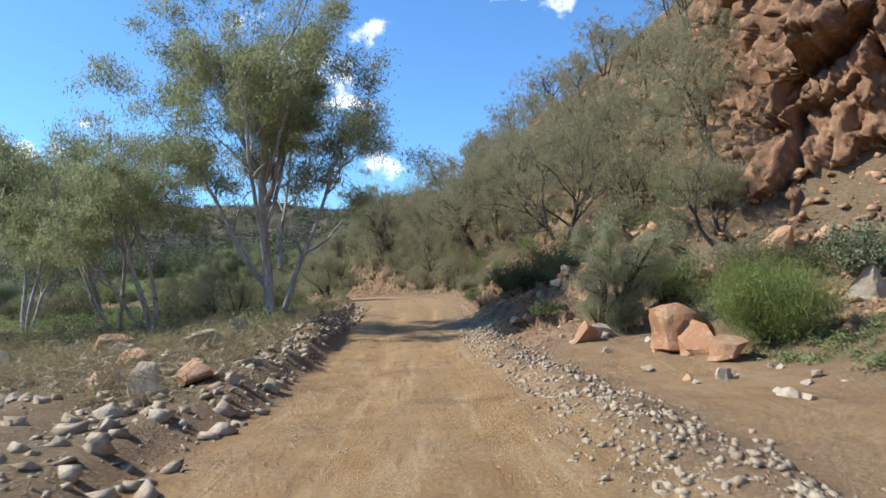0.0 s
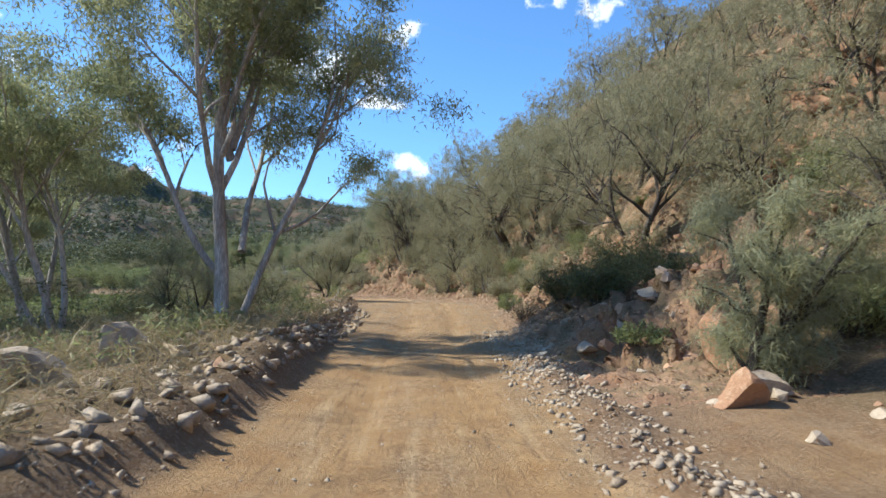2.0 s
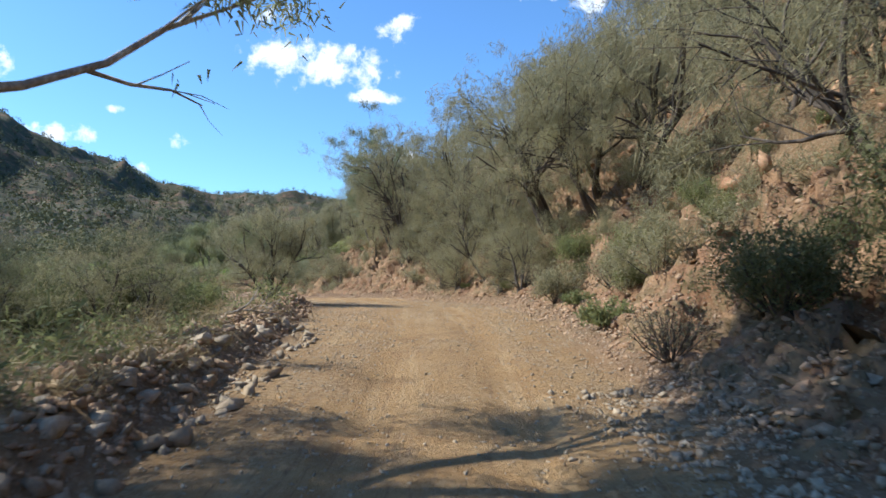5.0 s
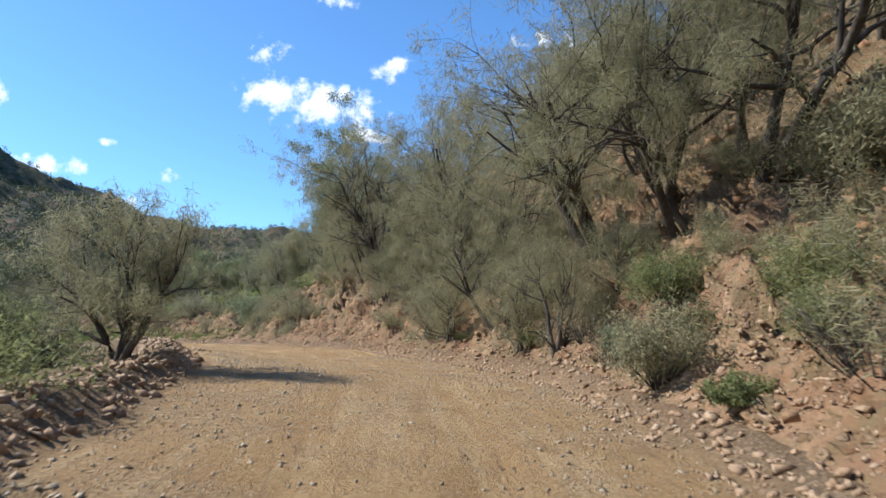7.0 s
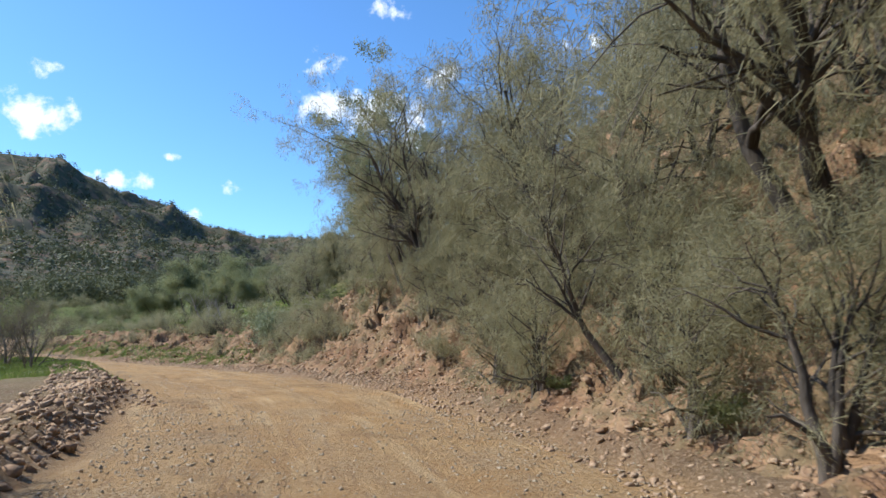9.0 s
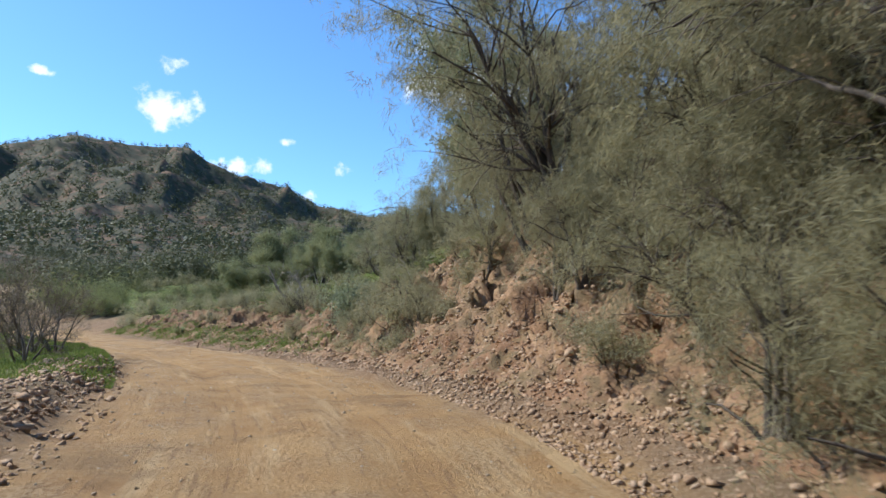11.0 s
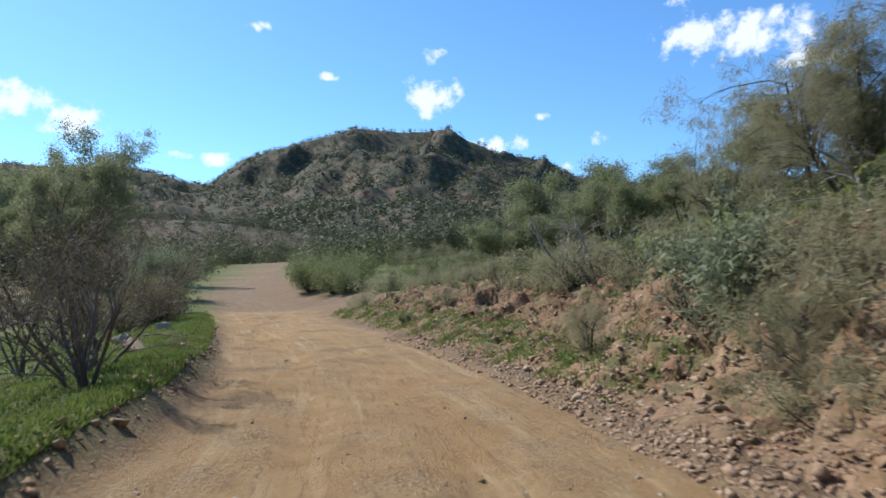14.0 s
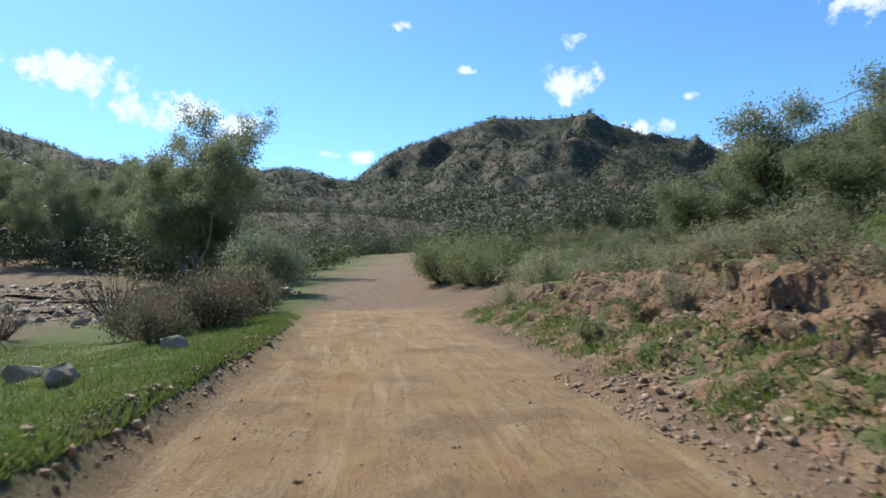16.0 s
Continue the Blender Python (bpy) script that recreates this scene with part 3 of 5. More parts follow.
def build_hillside():
    """The rugged far hills, with spurs and gullies."""
    az, r = np.radians(np.arange(-18, 115, 0.17)), np.arange(235, 1185, 10.0)
    ga, gr = (g.ravel() for g in np.meshgrid(az, r))
    x, y = -5 - np.sin(ga) * gr, 50 + np.cos(ga) * gr
    z, road, grass, far, _, _, _ = ground(x, y)
    crag = np.abs(fbm(x, y, 70, 3, 131)) * 4.5 - 1.5
    z = z + crag * step(gr, 300, 420) * (1 - 0.6 * step(gr, 1000, 1090)) - 4 * (1 - step(gr, 235, 280)) - 6 * step(gr, 1150, 1180)
    na, nr = len(az), len(r)
    i = (np.arange(nr - 1)[:, None] * na + np.arange(na - 1)[None, :]).ravel()
    me = mesh_from("hillside", np.stack([x, y, z], 1), np.stack([i, i + 1, i + na + 1, i + na], 1), M_EARTH, True)
    zone = me.color_attributes.new("zone", "FLOAT_COLOR", "POINT")
    zone.data.foreach_set("color", np.stack([road, grass, far, np.ones_like(far)], 1).astype(np.float32).ravel())
    tagged(new("hillside", me), "rugged brown hillside of rock and dark scrub", "hill", kind="structure")


build_hillside()


# ---- builders ----
def part(name, data, parent, label=""):
    ob = new(name, data)
    ob.parent = parent
    if label:
        ob["label"] = label
    return ob


def thing(name, label, category, group="", kind=""):
    return tagged(new(name), label, category, group, kind)


def unit(v):
    return v / np.maximum(np.linalg.norm(v, axis=-1, keepdims=True), 1e-9)


def build_cliff():
    """The craggy red rock face above the slope, stepped back in blocks and split by clefts."""
    line = np.array([(24.0, 6), (19.2, 13.8), (15.9, 18.4), (13.9, 21.2), (14.6, 25.5), (16.6, 30), (19.5, 35), (24.0, 40)], float)
    cum = np.concatenate([[0], np.cumsum(np.hypot(*np.diff(line, axis=0).T))])
    nu, nv = 460, 240
    u, v = np.meshgrid(np.linspace(0, cum[-1], nu), np.linspace(0, 1, nv))
    u, v = u.ravel(), v.ravel()
    x, y = np.interp(u, cum, line[:, 0]), np.interp(u, cum, line[:, 1])
    tx, ty = np.interp(u + 0.5, cum, line[:, 0]) - np.interp(u - 0.5, cum, line[:, 0]), np.interp(u + 0.5, cum, line[:, 1]) - np.interp(u - 0.5, cum, line[:, 1])
    ln = np.hypot(tx, ty)
    ox, oy = -ty / ln, tx / ln
    tall = 20 * step(u, 0, 5) * (1 - 0.75 * step(u, cum[-1] - 14, cum[-1] - 2)) + 2
    z = np.minimum(v / 0.72, 1) * tall
    back = 3.2 * np.minimum(v / 0.72, 1) + 12 * np.maximum(v - 0.72, 0) / 0.28
    z = z + 5.0 * np.maximum(v - 0.72, 0) / 0.28
    # clefts and blocks, larger first
    warp = 0.8 * fbm(u, z, 3.0, 1, 44)
    big, edge = cells(u / 2.6 + 0.3 * warp + 0.06 * z, z / 7.5, 3)
    mid, edge2 = cells(u / 1.05 + 0.15 * z + 0.4 * warp, z / 2.3 + 0.3 * warp, 11)
    tiny, edge3 = cells(u / 0.45 + 0.2 * z, z / 0.7, 23)
    chip, _ = cells(u / 0.27 + 0.3 * z, z / 0.36 + 0.3 * u, 29)
    push = 2.0 * big + 1.0 * mid + 0.5 * tiny + 0.24 * chip - 1.4 * np.exp(-(edge / 0.05) ** 2)
    layer = (z * 0.55 + 0.12 * u + 0.9 * fbm(u, z, 5.0, 1, 48)) % 1.0
    joint = (u * 0.5 - 0.1 * z + 0.7 * fbm(u, z, 4.0, 1, 49)) % 1.0
    push = push - 0.7 * layer + 0.45 * joint + 0.1
    cave = np.exp(-(((u - cum[3]) / 1.4) ** 2 + ((z - 9.5) / 2.6) ** 2))
    push = push - 2.2 * cave
    base = ground(x + ox * 0, y + oy * 0)[0] - 1.2
    px = x + ox * (push - back)
    py = y + oy * (push - back)
    i = (np.arange(nv - 1)[:, None] * nu + np.arange(nu - 1)[None, :]).ravel()
    me = mesh_from("rock_cliff", np.stack([px, py, base + z], 1), np.stack([i, i + nu, i + nu + 1, i + 1], 1), M_CLIFF)
    tagged(new("rock_cliff", me), "craggy orange-red rock cliff with dark clefts", "cliff", kind="structure")


build_cliff()

def turns(rng, n):
    q = unit(rng.normal(size=(n, 4)))
    w, x, y, z = q.T
    return np.stack([np.stack([1 - 2 * (y * y + z * z), 2 * (x * y - z * w), 2 * (x * z + y * w)], -1),
                     np.stack([2 * (x * y + z * w), 1 - 2 * (x * x + z * z), 2 * (y * z - x * w)], -1),
                     np.stack([2 * (x * z - y * w), 2 * (y * z + x * w), 1 - 2 * (x * x + y * y)], -1)], 1)


OCTA_V = np.array([(1, 0, 0), (-1, 0, 0), (0, 1, 0), (0, -1, 0), (0, 0, 1), (0, 0, -1)], float)
CUBE_V = np.array([(a, b, c) for a in (-0.62, 0.62) for b in (-0.62, 0.62) for c in (-0.62, 0.62)])
CUBE_F = np.array([(0, 1, 3), (0, 3, 2), (4, 6, 7), (4, 7, 5), (0, 4, 5), (0, 5, 1), (2, 3, 7), (2, 7, 6), (0, 2, 6), (0, 6, 4), (1, 5, 7), (1, 7, 3)])
OCTA_F = np.array([(0, 2, 4), (2, 1, 4), (1, 3, 4), (3, 0, 4), (2, 0, 5), (1, 2, 5), (3, 1, 5), (0, 3, 5)])


def stones(name, spots, sizes, mat, seed, label, category):
    """Loose angular stones lying on the ground, joined; the small ones are simpler."""
    rng = np.random.default_rng(seed)
    sizes = np.asarray(sizes)
    z_all = ground(spots[:, 0], spots[:, 1])[0]
    vs, fs, base = [], [], 0
    for large, shape, faces in ((True, CUBE_V, CUBE_F), (False, OCTA_V, OCTA_F)):
        pick = (sizes > 0.05) == large
        n = int(pick.sum())
        if not n:
            continue
        v = shape[None] * (1 + rng.uniform(-0.35, 0.3, (n, len(shape), 1))) + rng.normal(size=(n, len(shape), 3)) * (0.2 if large else 0.22)
        v = v * rng.uniform(0.5, 1.3, (n, 1, 3)) * np.array([1, 1, 0.8])
        v = np.einsum("nij,nkj->nki", turns(rng, n), v) * sizes[pick][:, None, None] * np.array([1, 1, 0.75])
        v = v + np.concatenate([spots[pick], (z_all[pick] + sizes[pick] * rng.uniform(-0.2, 0.3, n))[:, None]], 1)[:, None, :]
        f = faces[None] + (np.arange(n) * len(shape))[:, None, None] + base
        vs.append(v.reshape(-1, 3))
        fs.append(f.reshape(-1, 3))
        base += n * len(shape)
    me = mesh_from(name, np.concatenate(vs), np.concatenate(fs), mat)
    return tagged(new(name, me), label, category, kind="stuff")


def rock_mesh(seed, wide, deep, tall, mat, cuts=13, fine=3):
    """One boulder with broken, worn faces, standing on its base."""
    rng = np.random.default_rng(seed)
    bm = bmesh.new()
    bmesh.ops.create_icosphere(bm, subdivisions=fine, radius=1)
    co = np.array([v.co[:] for v in bm.verts])
    for _ in range(cuts):
        n = unit(rng.normal(size=3))
        reach = rng.uniform(0.3, 0.72)
        over = co @ n - reach
        co = co - np.where(over > 0, over * 0.99, 0)[:, None] * n
    co[:, :2] *= 1 + 0.6 * np.clip(-co[:, 2:3], 0, 0.3)
    co[:, 2] = np.maximum(co[:, 2], -0.3)
    lump = np.array([noise.fractal(Vector(p * 1.8) + Vector((seed, 0, 0)), 0.8, 2.0, 4) for p in co])
    co = co * (1 + 0.05 * lump)[:, None]
    co = (co - co.min(axis=0)) / (co.max(axis=0) - co.min(axis=0)) * np.array([wide, deep, tall]) - np.array([wide / 2, deep / 2, 0])
    for v, p in zip(bm.verts, co):
        v.co = p
    me = bpy.data.meshes.new("rock")
    bm.to_mesh(me)
    bm.free()
    me.materials.append(mat)
    return me


def place_rock(name, seed, x, y, wide, deep, tall, mat, label, rz=0, tilt=0, sink=0.12, group="", fine=3):
    ob = new(name, rock_mesh(seed, wide, deep, tall, mat, fine=fine))
    ob.matrix_basis = pose(x, y, ground_z(x, y) - sink * tall, tilt, 0, rz)
    return tagged(ob, label, "rock", group)


def tubes(lines, sides=6):
    """Tapered round limbs along lines of (points, radii); thin twigs have fewer sides."""
    vs, fs, base = [], [], 0
    for pts, rad in lines:
        k_sides = sides if rad[0] > 0.035 else (4 if rad[0] > 0.024 else 3)
        ring = np.linspace(0, 2 * np.pi, k_sides, endpoint=False)
        pts = np.asarray(pts)
        t = unit(np.gradient(pts, axis=0))
        a = unit(np.cross(t, np.where(np.abs(t[:, 2:3]) > 0.9, [[1.0, 0, 0]], [[0, 0, 1.0]])))
        b = np.cross(t, a)
        v = pts[:, None, :] + np.asarray(rad)[:, None, None] * (np.cos(ring)[None, :, None] * a[:, None, :] + np.sin(ring)[None, :, None] * b[:, None, :])
        n = len(pts)
        k = np.arange(k_sides)
        for r in range(n - 1):
            fs.append(np.stack([base + r * k_sides + k, base + r * k_sides + (k + 1) % k_sides, base + (r + 1) * k_sides + (k + 1) % k_sides, base + (r + 1) * k_sides + k], 1))
        vs.append(v.reshape(-1, 3))
        base += n * k_sides
    return np.concatenate(vs), np.concatenate(fs)


def limb(rng, start, way, length, radius, wander, lift, steps=7, thin=0.35):
    pts, d = [np.asarray(start, float)], unit(np.asarray(way, float))
    for _ in range(steps - 1):
        d = unit(d + rng.normal(size=3) * wander + np.array([0, 0, lift]))
        pts.append(pts[-1] + d * length / (steps - 1))
    return np.array(pts), np.linspace(radius, radius * thin, steps)


def skeleton_of(rng, stems, counts, ratio, spread, wander, lifts, low=0.38):
    """Limbs by levels, from stems of (start, way, length, radius); returns the limbs and the last level's lines."""
    lines, level = [], []
    for start, way, length, radius in stems:
        line = limb(rng, start, way, length, radius, wander * 0.55, lifts[0], 10, 0.3)
        lines.append(line)
        level.append((line, length))
    last = level
    for depth, count in enumerate(counts):
        nxt = []
        for (pts, rad), length in level:
            for k in range(count):
                f = rng.uniform(low if depth == 0 else 0.25, 0.98) if k else 0.97
                at = f * (len(pts) - 1)
                i = min(int(at), len(pts) - 2)
                p = pts[i] + (pts[i + 1] - pts[i]) * (at - i)
                way = unit(pts[i + 1] - pts[i])
                side = unit(np.cross(way, rng.normal(size=3)))
                lean = spread * rng.uniform(0.6, 1.3)
                line = limb(rng, p, way * math.cos(lean) + side * math.sin(lean), length * ratio * rng.uniform(0.65, 1.25), max(np.interp(at, np.arange(len(rad)), rad) * 0.62, 0.006), wander, lifts[min(depth + 1, len(lifts) - 1)], (6, 4, 3)[min(depth, 2)])
                lines.append(line)
                nxt.append((line, length * ratio))
        level = nxt
        last = nxt
    return lines, last


def blades(rng, roots, ways, length, width):
    """Thin pointed leaves from their roots along their ways."""
    n = len(roots)
    ways = unit(ways)
    side = unit(np.cross(ways, rng.normal(size=(n, 3))))
    ln = (length * rng.uniform(0.6, 1.3, n))[:, None]
    wd = (width * rng.uniform(0.7, 1.3, n))[:, None]
    v = np.stack([roots - side * wd / 2, roots + side * wd / 2, roots + ways * ln], 1)
    f = np.arange(n * 3).reshape(n, 3)
    return v.reshape(-1, 3), f


def limbs_of(lines, stems, bark):
    """Each main stem as a mesh of its own, and all finer branches in one."""
    made = [mesh_from("trunk", *tubes([line], 8), bark, True) for line in lines[:stems]]
    return made + [mesh_from("branchwork", *tubes(lines[stems:], 6), bark, True)]


def gum_tree(seed, stems, counts=(5, 4, 3), per_tip=70, clump=0.5, leaf=(0.17, 0.05), bark=None, foliage=None, ratio=0.46, low=0.36, floor=-9.0):
    """A eucalypt: pale forked stems, open limbs and hanging leaves in clumps at the twigs' ends."""
    rng = np.random.default_rng(seed)
    lines, last = skeleton_of(rng, stems, counts, ratio, 0.6, 0.16, (0.05, 0.05, 0.02, 0.0), low)
    wood = limbs_of(lines, len(stems), bark or M_WHITEBARK)
    tips = np.array([line[0][k] for line, _ in last for k in (1, 2)])
    n = len(tips) * per_tip // 2
    at = tips[rng.integers(0, len(tips), n)] + rng.normal(size=(n, 3)) * clump * np.array([0.62, 0.62, 0.42])
    at = at[at[:, 2] > floor + rng.normal(size=n) * 0.4]
    n = len(at)
    ways = rng.normal(size=(n, 3)) * 0.75 + np.array([0, 0, -0.75])
    lv, lf = blades(rng, at, ways, leaf[0], leaf[1])
    return (*wood, mesh_from("crown", lv, lf, foliage or M_GUM))


def oak_tree(seed, tall, lean, wide=1.0, stems=2, needles=14000, size=(0.3, 0.022), twigs=3, low=0.16, spread=0.85, foliage=None):
    """A she-oak: dark leaning stems, many fine twigs and long drooping needles in soft tassels."""
    rng = np.random.default_rng(seed)
    made = []
    for k in range(stems):
        way = np.array([lean[0] + rng.normal() * 0.22, lean[1] + rng.normal() * 0.22, 1.0])
        made.append(((rng.normal() * 0.12, rng.normal() * 0.12, -0.35), way, tall * rng.uniform(0.75, 0.95), 0.045 + 0.016 * tall * rng.uniform(0.7, 1.1)))
    lines, last = skeleton_of(rng, made, (9, 5, 3), 0.5 * wide, spread, 0.2, (0.03, 0.0, -0.03, -0.07), low)
    wood = limbs_of(lines[:len(lines) - len(last) * 7 // 8] if twigs == 3 else lines[:stems * 22], stems, M_BARK)
    spots = np.concatenate([line[0][1:] for line, _ in last])
    per = 7
    n = needles // per
    tuft = spots[rng.integers(0, len(spots), n)] + rng.normal(size=(n, 3)) * 0.1
    hang = unit(rng.normal(size=(n, 3)) * 0.5 + np.array([0, 0, -0.6]))
    roots = np.repeat(tuft, per, 0) + rng.normal(size=(n * per, 3)) * 0.08
    ways = np.repeat(hang, per, 0) + rng.normal(size=(n * per, 3)) * 0.42
    lv, lf = blades(rng, roots, ways, size[0], size[1])
    return (*wood, mesh_from("crown", lv, lf, foliage or M_OAK))


def shrub(seed, wide, tall, leaves, leaf, foliage, bark=None, upright=0.6, twigs=26, loose=0.085):
    """A many-stemmed shrub with an uneven top."""
    rng = np.random.default_rng(seed)
    lines, ends = [], []
    for k in range(twigs):
        a, out = rng.uniform(0, 2 * np.pi), rng.uniform(0.05, 1) ** 0.6
        way = np.array([math.cos(a) * out * wide / 2, math.sin(a) * out * wide / 2, tall * rng.uniform(0.6, 1.0) * (1 - 0.35 * out ** 2)])
        line = limb(rng, (math.cos(a) * 0.1, math.sin(a) * 0.1, -0.1), way, np.linalg.norm(way) * 0.9, 0.015 * tall ** 0.5, 0.12, 0.03, 5)
        lines.append(line)
        for j in range(3 if twigs > 20 else 1):
            side = unit(unit(way) + rng.normal(size=3) * 0.6)
            twig = limb(rng, line[0][rng.integers(2, 5)], side, tall * 0.3, 0.006, 0.2, 0.02, 3)
            lines.append(twig)
            ends.append(twig[0][1:])
        ends.append(line[0][2:])
    ends = np.concatenate(ends)
    at = ends[rng.integers(0, len(ends), leaves)] + rng.normal(size=(leaves, 3)) * loose * (wide + tall) / 2
    at[:, 2] = np.maximum(at[:, 2], 0.02)
    ways = rng.normal(size=(leaves, 3)) + np.array([0, 0, upright])
    v, f = tubes(lines, 4)
    lv, lf = blades(rng, at, ways, leaf[0], leaf[1])
    return mesh_from("stem", v, f, bark or M_BARK, True), mesh_from("foliage", lv, lf, foliage)


def plant(name, meshes, x, y, label, category, rz=0, size=1.0, sink=0.0, group=""):
    root = thing(name, label, category, group)
    root.matrix_basis = pose(x, y, ground_z(x, y) - sink, 0, 0, rz)
    root.scale = (size, size, size)
    for me in meshes:
        piece = part(me.name.split(".")[0], me, root)
        if piece.name.startswith("branchwork"):
            piece["kind"] = "stuff"
    return root


# ---- large trees ----
# the tall pale gum beside the track
big = gum_tree(4, [((0, 0, -0.3), (-0.02, 0.06, 1), 10.2, 0.21), ((0.2, 0.5, 0.0), (0.36, 0.1, 1), 8.4, 0.12), ((-0.1, 0.0, 1.5), (-0.7, 0.0, 0.9), 7.0, 0.1),
                    ((0.0, 0.2, 4.6), (-0.34, -0.1, 1), 6.2, 0.12), ((0.02, 0.2, 4.9), (0.36, 0.1, 1), 6.2, 0.11), ((0.3, 0.5, 2.2), (0.1, 0.5, 1), 7.0, 0.1), ((-0.05, 0, 3.0), (-0.4, -0.4, 1), 6.6, 0.1)], (8, 5, 4), 96, 0.42, (0.17, 0.038), ratio=0.42, low=0.34, floor=4.4)
plant("gum_tree", big, -3.3, 25.6, "tall pale-barked gum tree with hanging grey-green leaves", "tree")
gum_b = gum_tree(7, [((0, 0, -0.3), (-0.2, 0, 1), 7.4, 0.16), ((0.2, 0.1, -0.3), (0.3, 0.1, 1), 6.6, 0.13), ((-0.1, 0.2, -0.3), (-0.5, 0.2, 1), 6.2, 0.11)], (6, 5, 4), 110, 0.42, (0.18, 0.042))
for x, y, rz, size in ((-7.8, 26.4, 60, 0.78), (-11.5, 32.5, 0, 1.0), (-16.5, 29.5, 140, 1.0), (-22.0, 47.0, 300, 1.1)):
    plant("gum_tree", gum_b, x, y, "spreading gum tree with forked white stems over scrub", "tree", rz, size, group="gums in the valley")
gum_c = gum_tree(11, [((0, 0, -0.3), (0.05, 0, 1), 13.0, 0.34), ((0.3, 0, -0.3), (0.75, 0.1, 1), 10.0, 0.22), ((-0.3, 0, -0.3), (-0.75, 0.1, 1), 10.0, 0.22), ((0, 0.3, -0.3), (0.1, -0.7, 1), 9.0, 0.2)], (6, 5, 3), 160, 0.95, (0.32, 0.12), ratio=0.52, low=0.16, foliage=M_RIVER)
for x, y, rz, size in ((-72.3, 101.4, 0, 0.86), (-77.0, 104.5, 50, 0.75), (-92, 106, 120, 0.6), (-100, 98, 70, 0.65), (-112, 112, 10, 0.7), (-106, 86, 200, 0.6), (-124, 96, 90, 0.75), (-118, 78, 55, 0.7)):
    plant("river_gum", gum_c, x, y, "dark dense river gum standing beside the creek bed", "tree", rz, size, group="gums along the creek")

OAK_FORMS = ((5.6, (-0.38, -0.1), 1.0, 2), (6.4, (-0.5, -0.2), 1.0, 3), (4.6, (-0.25, 0.1), 1.15, 3), (5.2, (-0.1, -0.05), 1.1, 2), (6.8, (-0.3, -0.3), 0.9, 2))
FAR_OAKS = [oak_tree(20 + k, tall, lean, wide, stems, 6200, (0.34, 0.032), 2, 0.34) for k, (tall, lean, wide, stems) in enumerate(OAK_FORMS)]
OAKS = [oak_tree(20 + k, tall, lean, wide, stems, 16000, (0.25, 0.013), 3, 0.32) for k, (tall, lean, wide, stems) in enumerate(OAK_FORMS)]
OAK_LABEL = "grey-green casuarina with drooping needles on the rocky slope"
# x, y, kind, turn, size: those whose stems can be told apart
for x, y, k, rz, size in ((9.4, 43.9, 0, 0, 1.0), (8.6, 47.0, 1, 0, 1.0), (10.4, 42.8, 4, 0, 1.0), (9.9, 45.4, 0, 40, 1.05),
                          (9.6, 30.6, 2, 80, 1.15), (6.9, 50.5, 3, 200, 0.9), (7.2, 54.6, 0, -20, 1.0),
                          (-3.4, 79.0, 3, 20, 0.75), (-1.0, 77.2, 1, 80, 0.6), (-5.6, 82.2, 2, 0, 0.55), (-2.6, 75.2, 0, 0, 0.45), (-4.8, 78.4, 2, 140, 0.45), (-0.2, 73.6, 2, 60, 0.5), (1.4, 76.6, 3, 0, 0.7), (5.8, 63.0, 2, 30, 0.7), (3.4, 74.0, 4, 60, 0.5), (11.6, 20.4, 2, 0, 0.6), (-4.6, 37.4, 2, 200, 0.5), (-6.2, 33.5, 2, 20, 0.62), (6.4, 52.4, 2, 10, 0.75), (5.6, 56.4, 0, 30, 0.7), (6.2, 48.6, 2, -30, 0.62), (4.6, 54.4, 2, 100, 0.5), (2.6, 64.2, 2, 60, 0.5)):
    plant("casuarina", OAKS[k], x, y, OAK_LABEL, "tree", rz, size, 0.1, "casuarinas on the slope")
WEEP = [oak_tree(31, 3.3, (0.0, 0.0), 0.85, 5, 20000, (0.3, 0.016), 3, 0.05, 0.7), oak_tree(32, 3.0, (-0.25, -0.1), 0.95, 4, 8800, (0.27, 0.011), 2, 0.12, 0.8)]
THIN = oak_tree(35, 3.4, (0.0, 0.0), 0.85, 4, 19000, (0.22, 0.012), 3, 0.25, 0.65)
SLIM = oak_tree(34, 3.3, (0.0, 0.0), 0.46, 5, 16000, (0.26, 0.013), 3, 0.03, 0.6, M_WEEP)
plant("weeping_casuarina", SLIM, 7.0, 18.6, "dense pale grey-green casuarina drooping to the ground", "tree", 0, 1.12, 0.1)
for x, y, rz, size in ((-2.2, 78.5, 90, 0.95),):
    plant("weeping_casuarina", WEEP[0], x, y, "soft dense grey-brown casuarina beside the track", "tree", rz, size, 0.1, "dense casuarinas")
plant("feathery_casuarina", THIN, -2.0, 43.4, "thin feathery grey casuarina below the track's shoulder", "tree", 140, 0.95, 0.1)
SPREAD = oak_tree(33, 6.2, (-0.42, 0.1), 1.05, 5, 40000, (0.25, 0.012), 3, 0.3, 0.75)
plant("spreading_casuarina", SPREAD, 3.2, 59.8, "wide casuarina with many dark stems rooted in the red bank", "tree", 0, 0.84, 0.1)
LEANING = gum_tree(12, [((0, 0, -0.3), (-0.5, 0.2, 1), 6.4, 0.08), ((0.1, 0, -0.3), (-0.2, 0.15, 1), 6.6, 0.08), ((-0.1, 0, 1.2), (-0.85, 0.1, 1.0), 4.4, 0.05)], (6, 4, 3), 70, 0.28, (0.13, 0.04), M_BARK, M_GREY, 0.34, 0.5)
plant("leaning_gum", LEANING, 2.4, 61.6, "slender gum leaning out over the bank with pale leaves", "tree", 0, 1.0, 0.1)
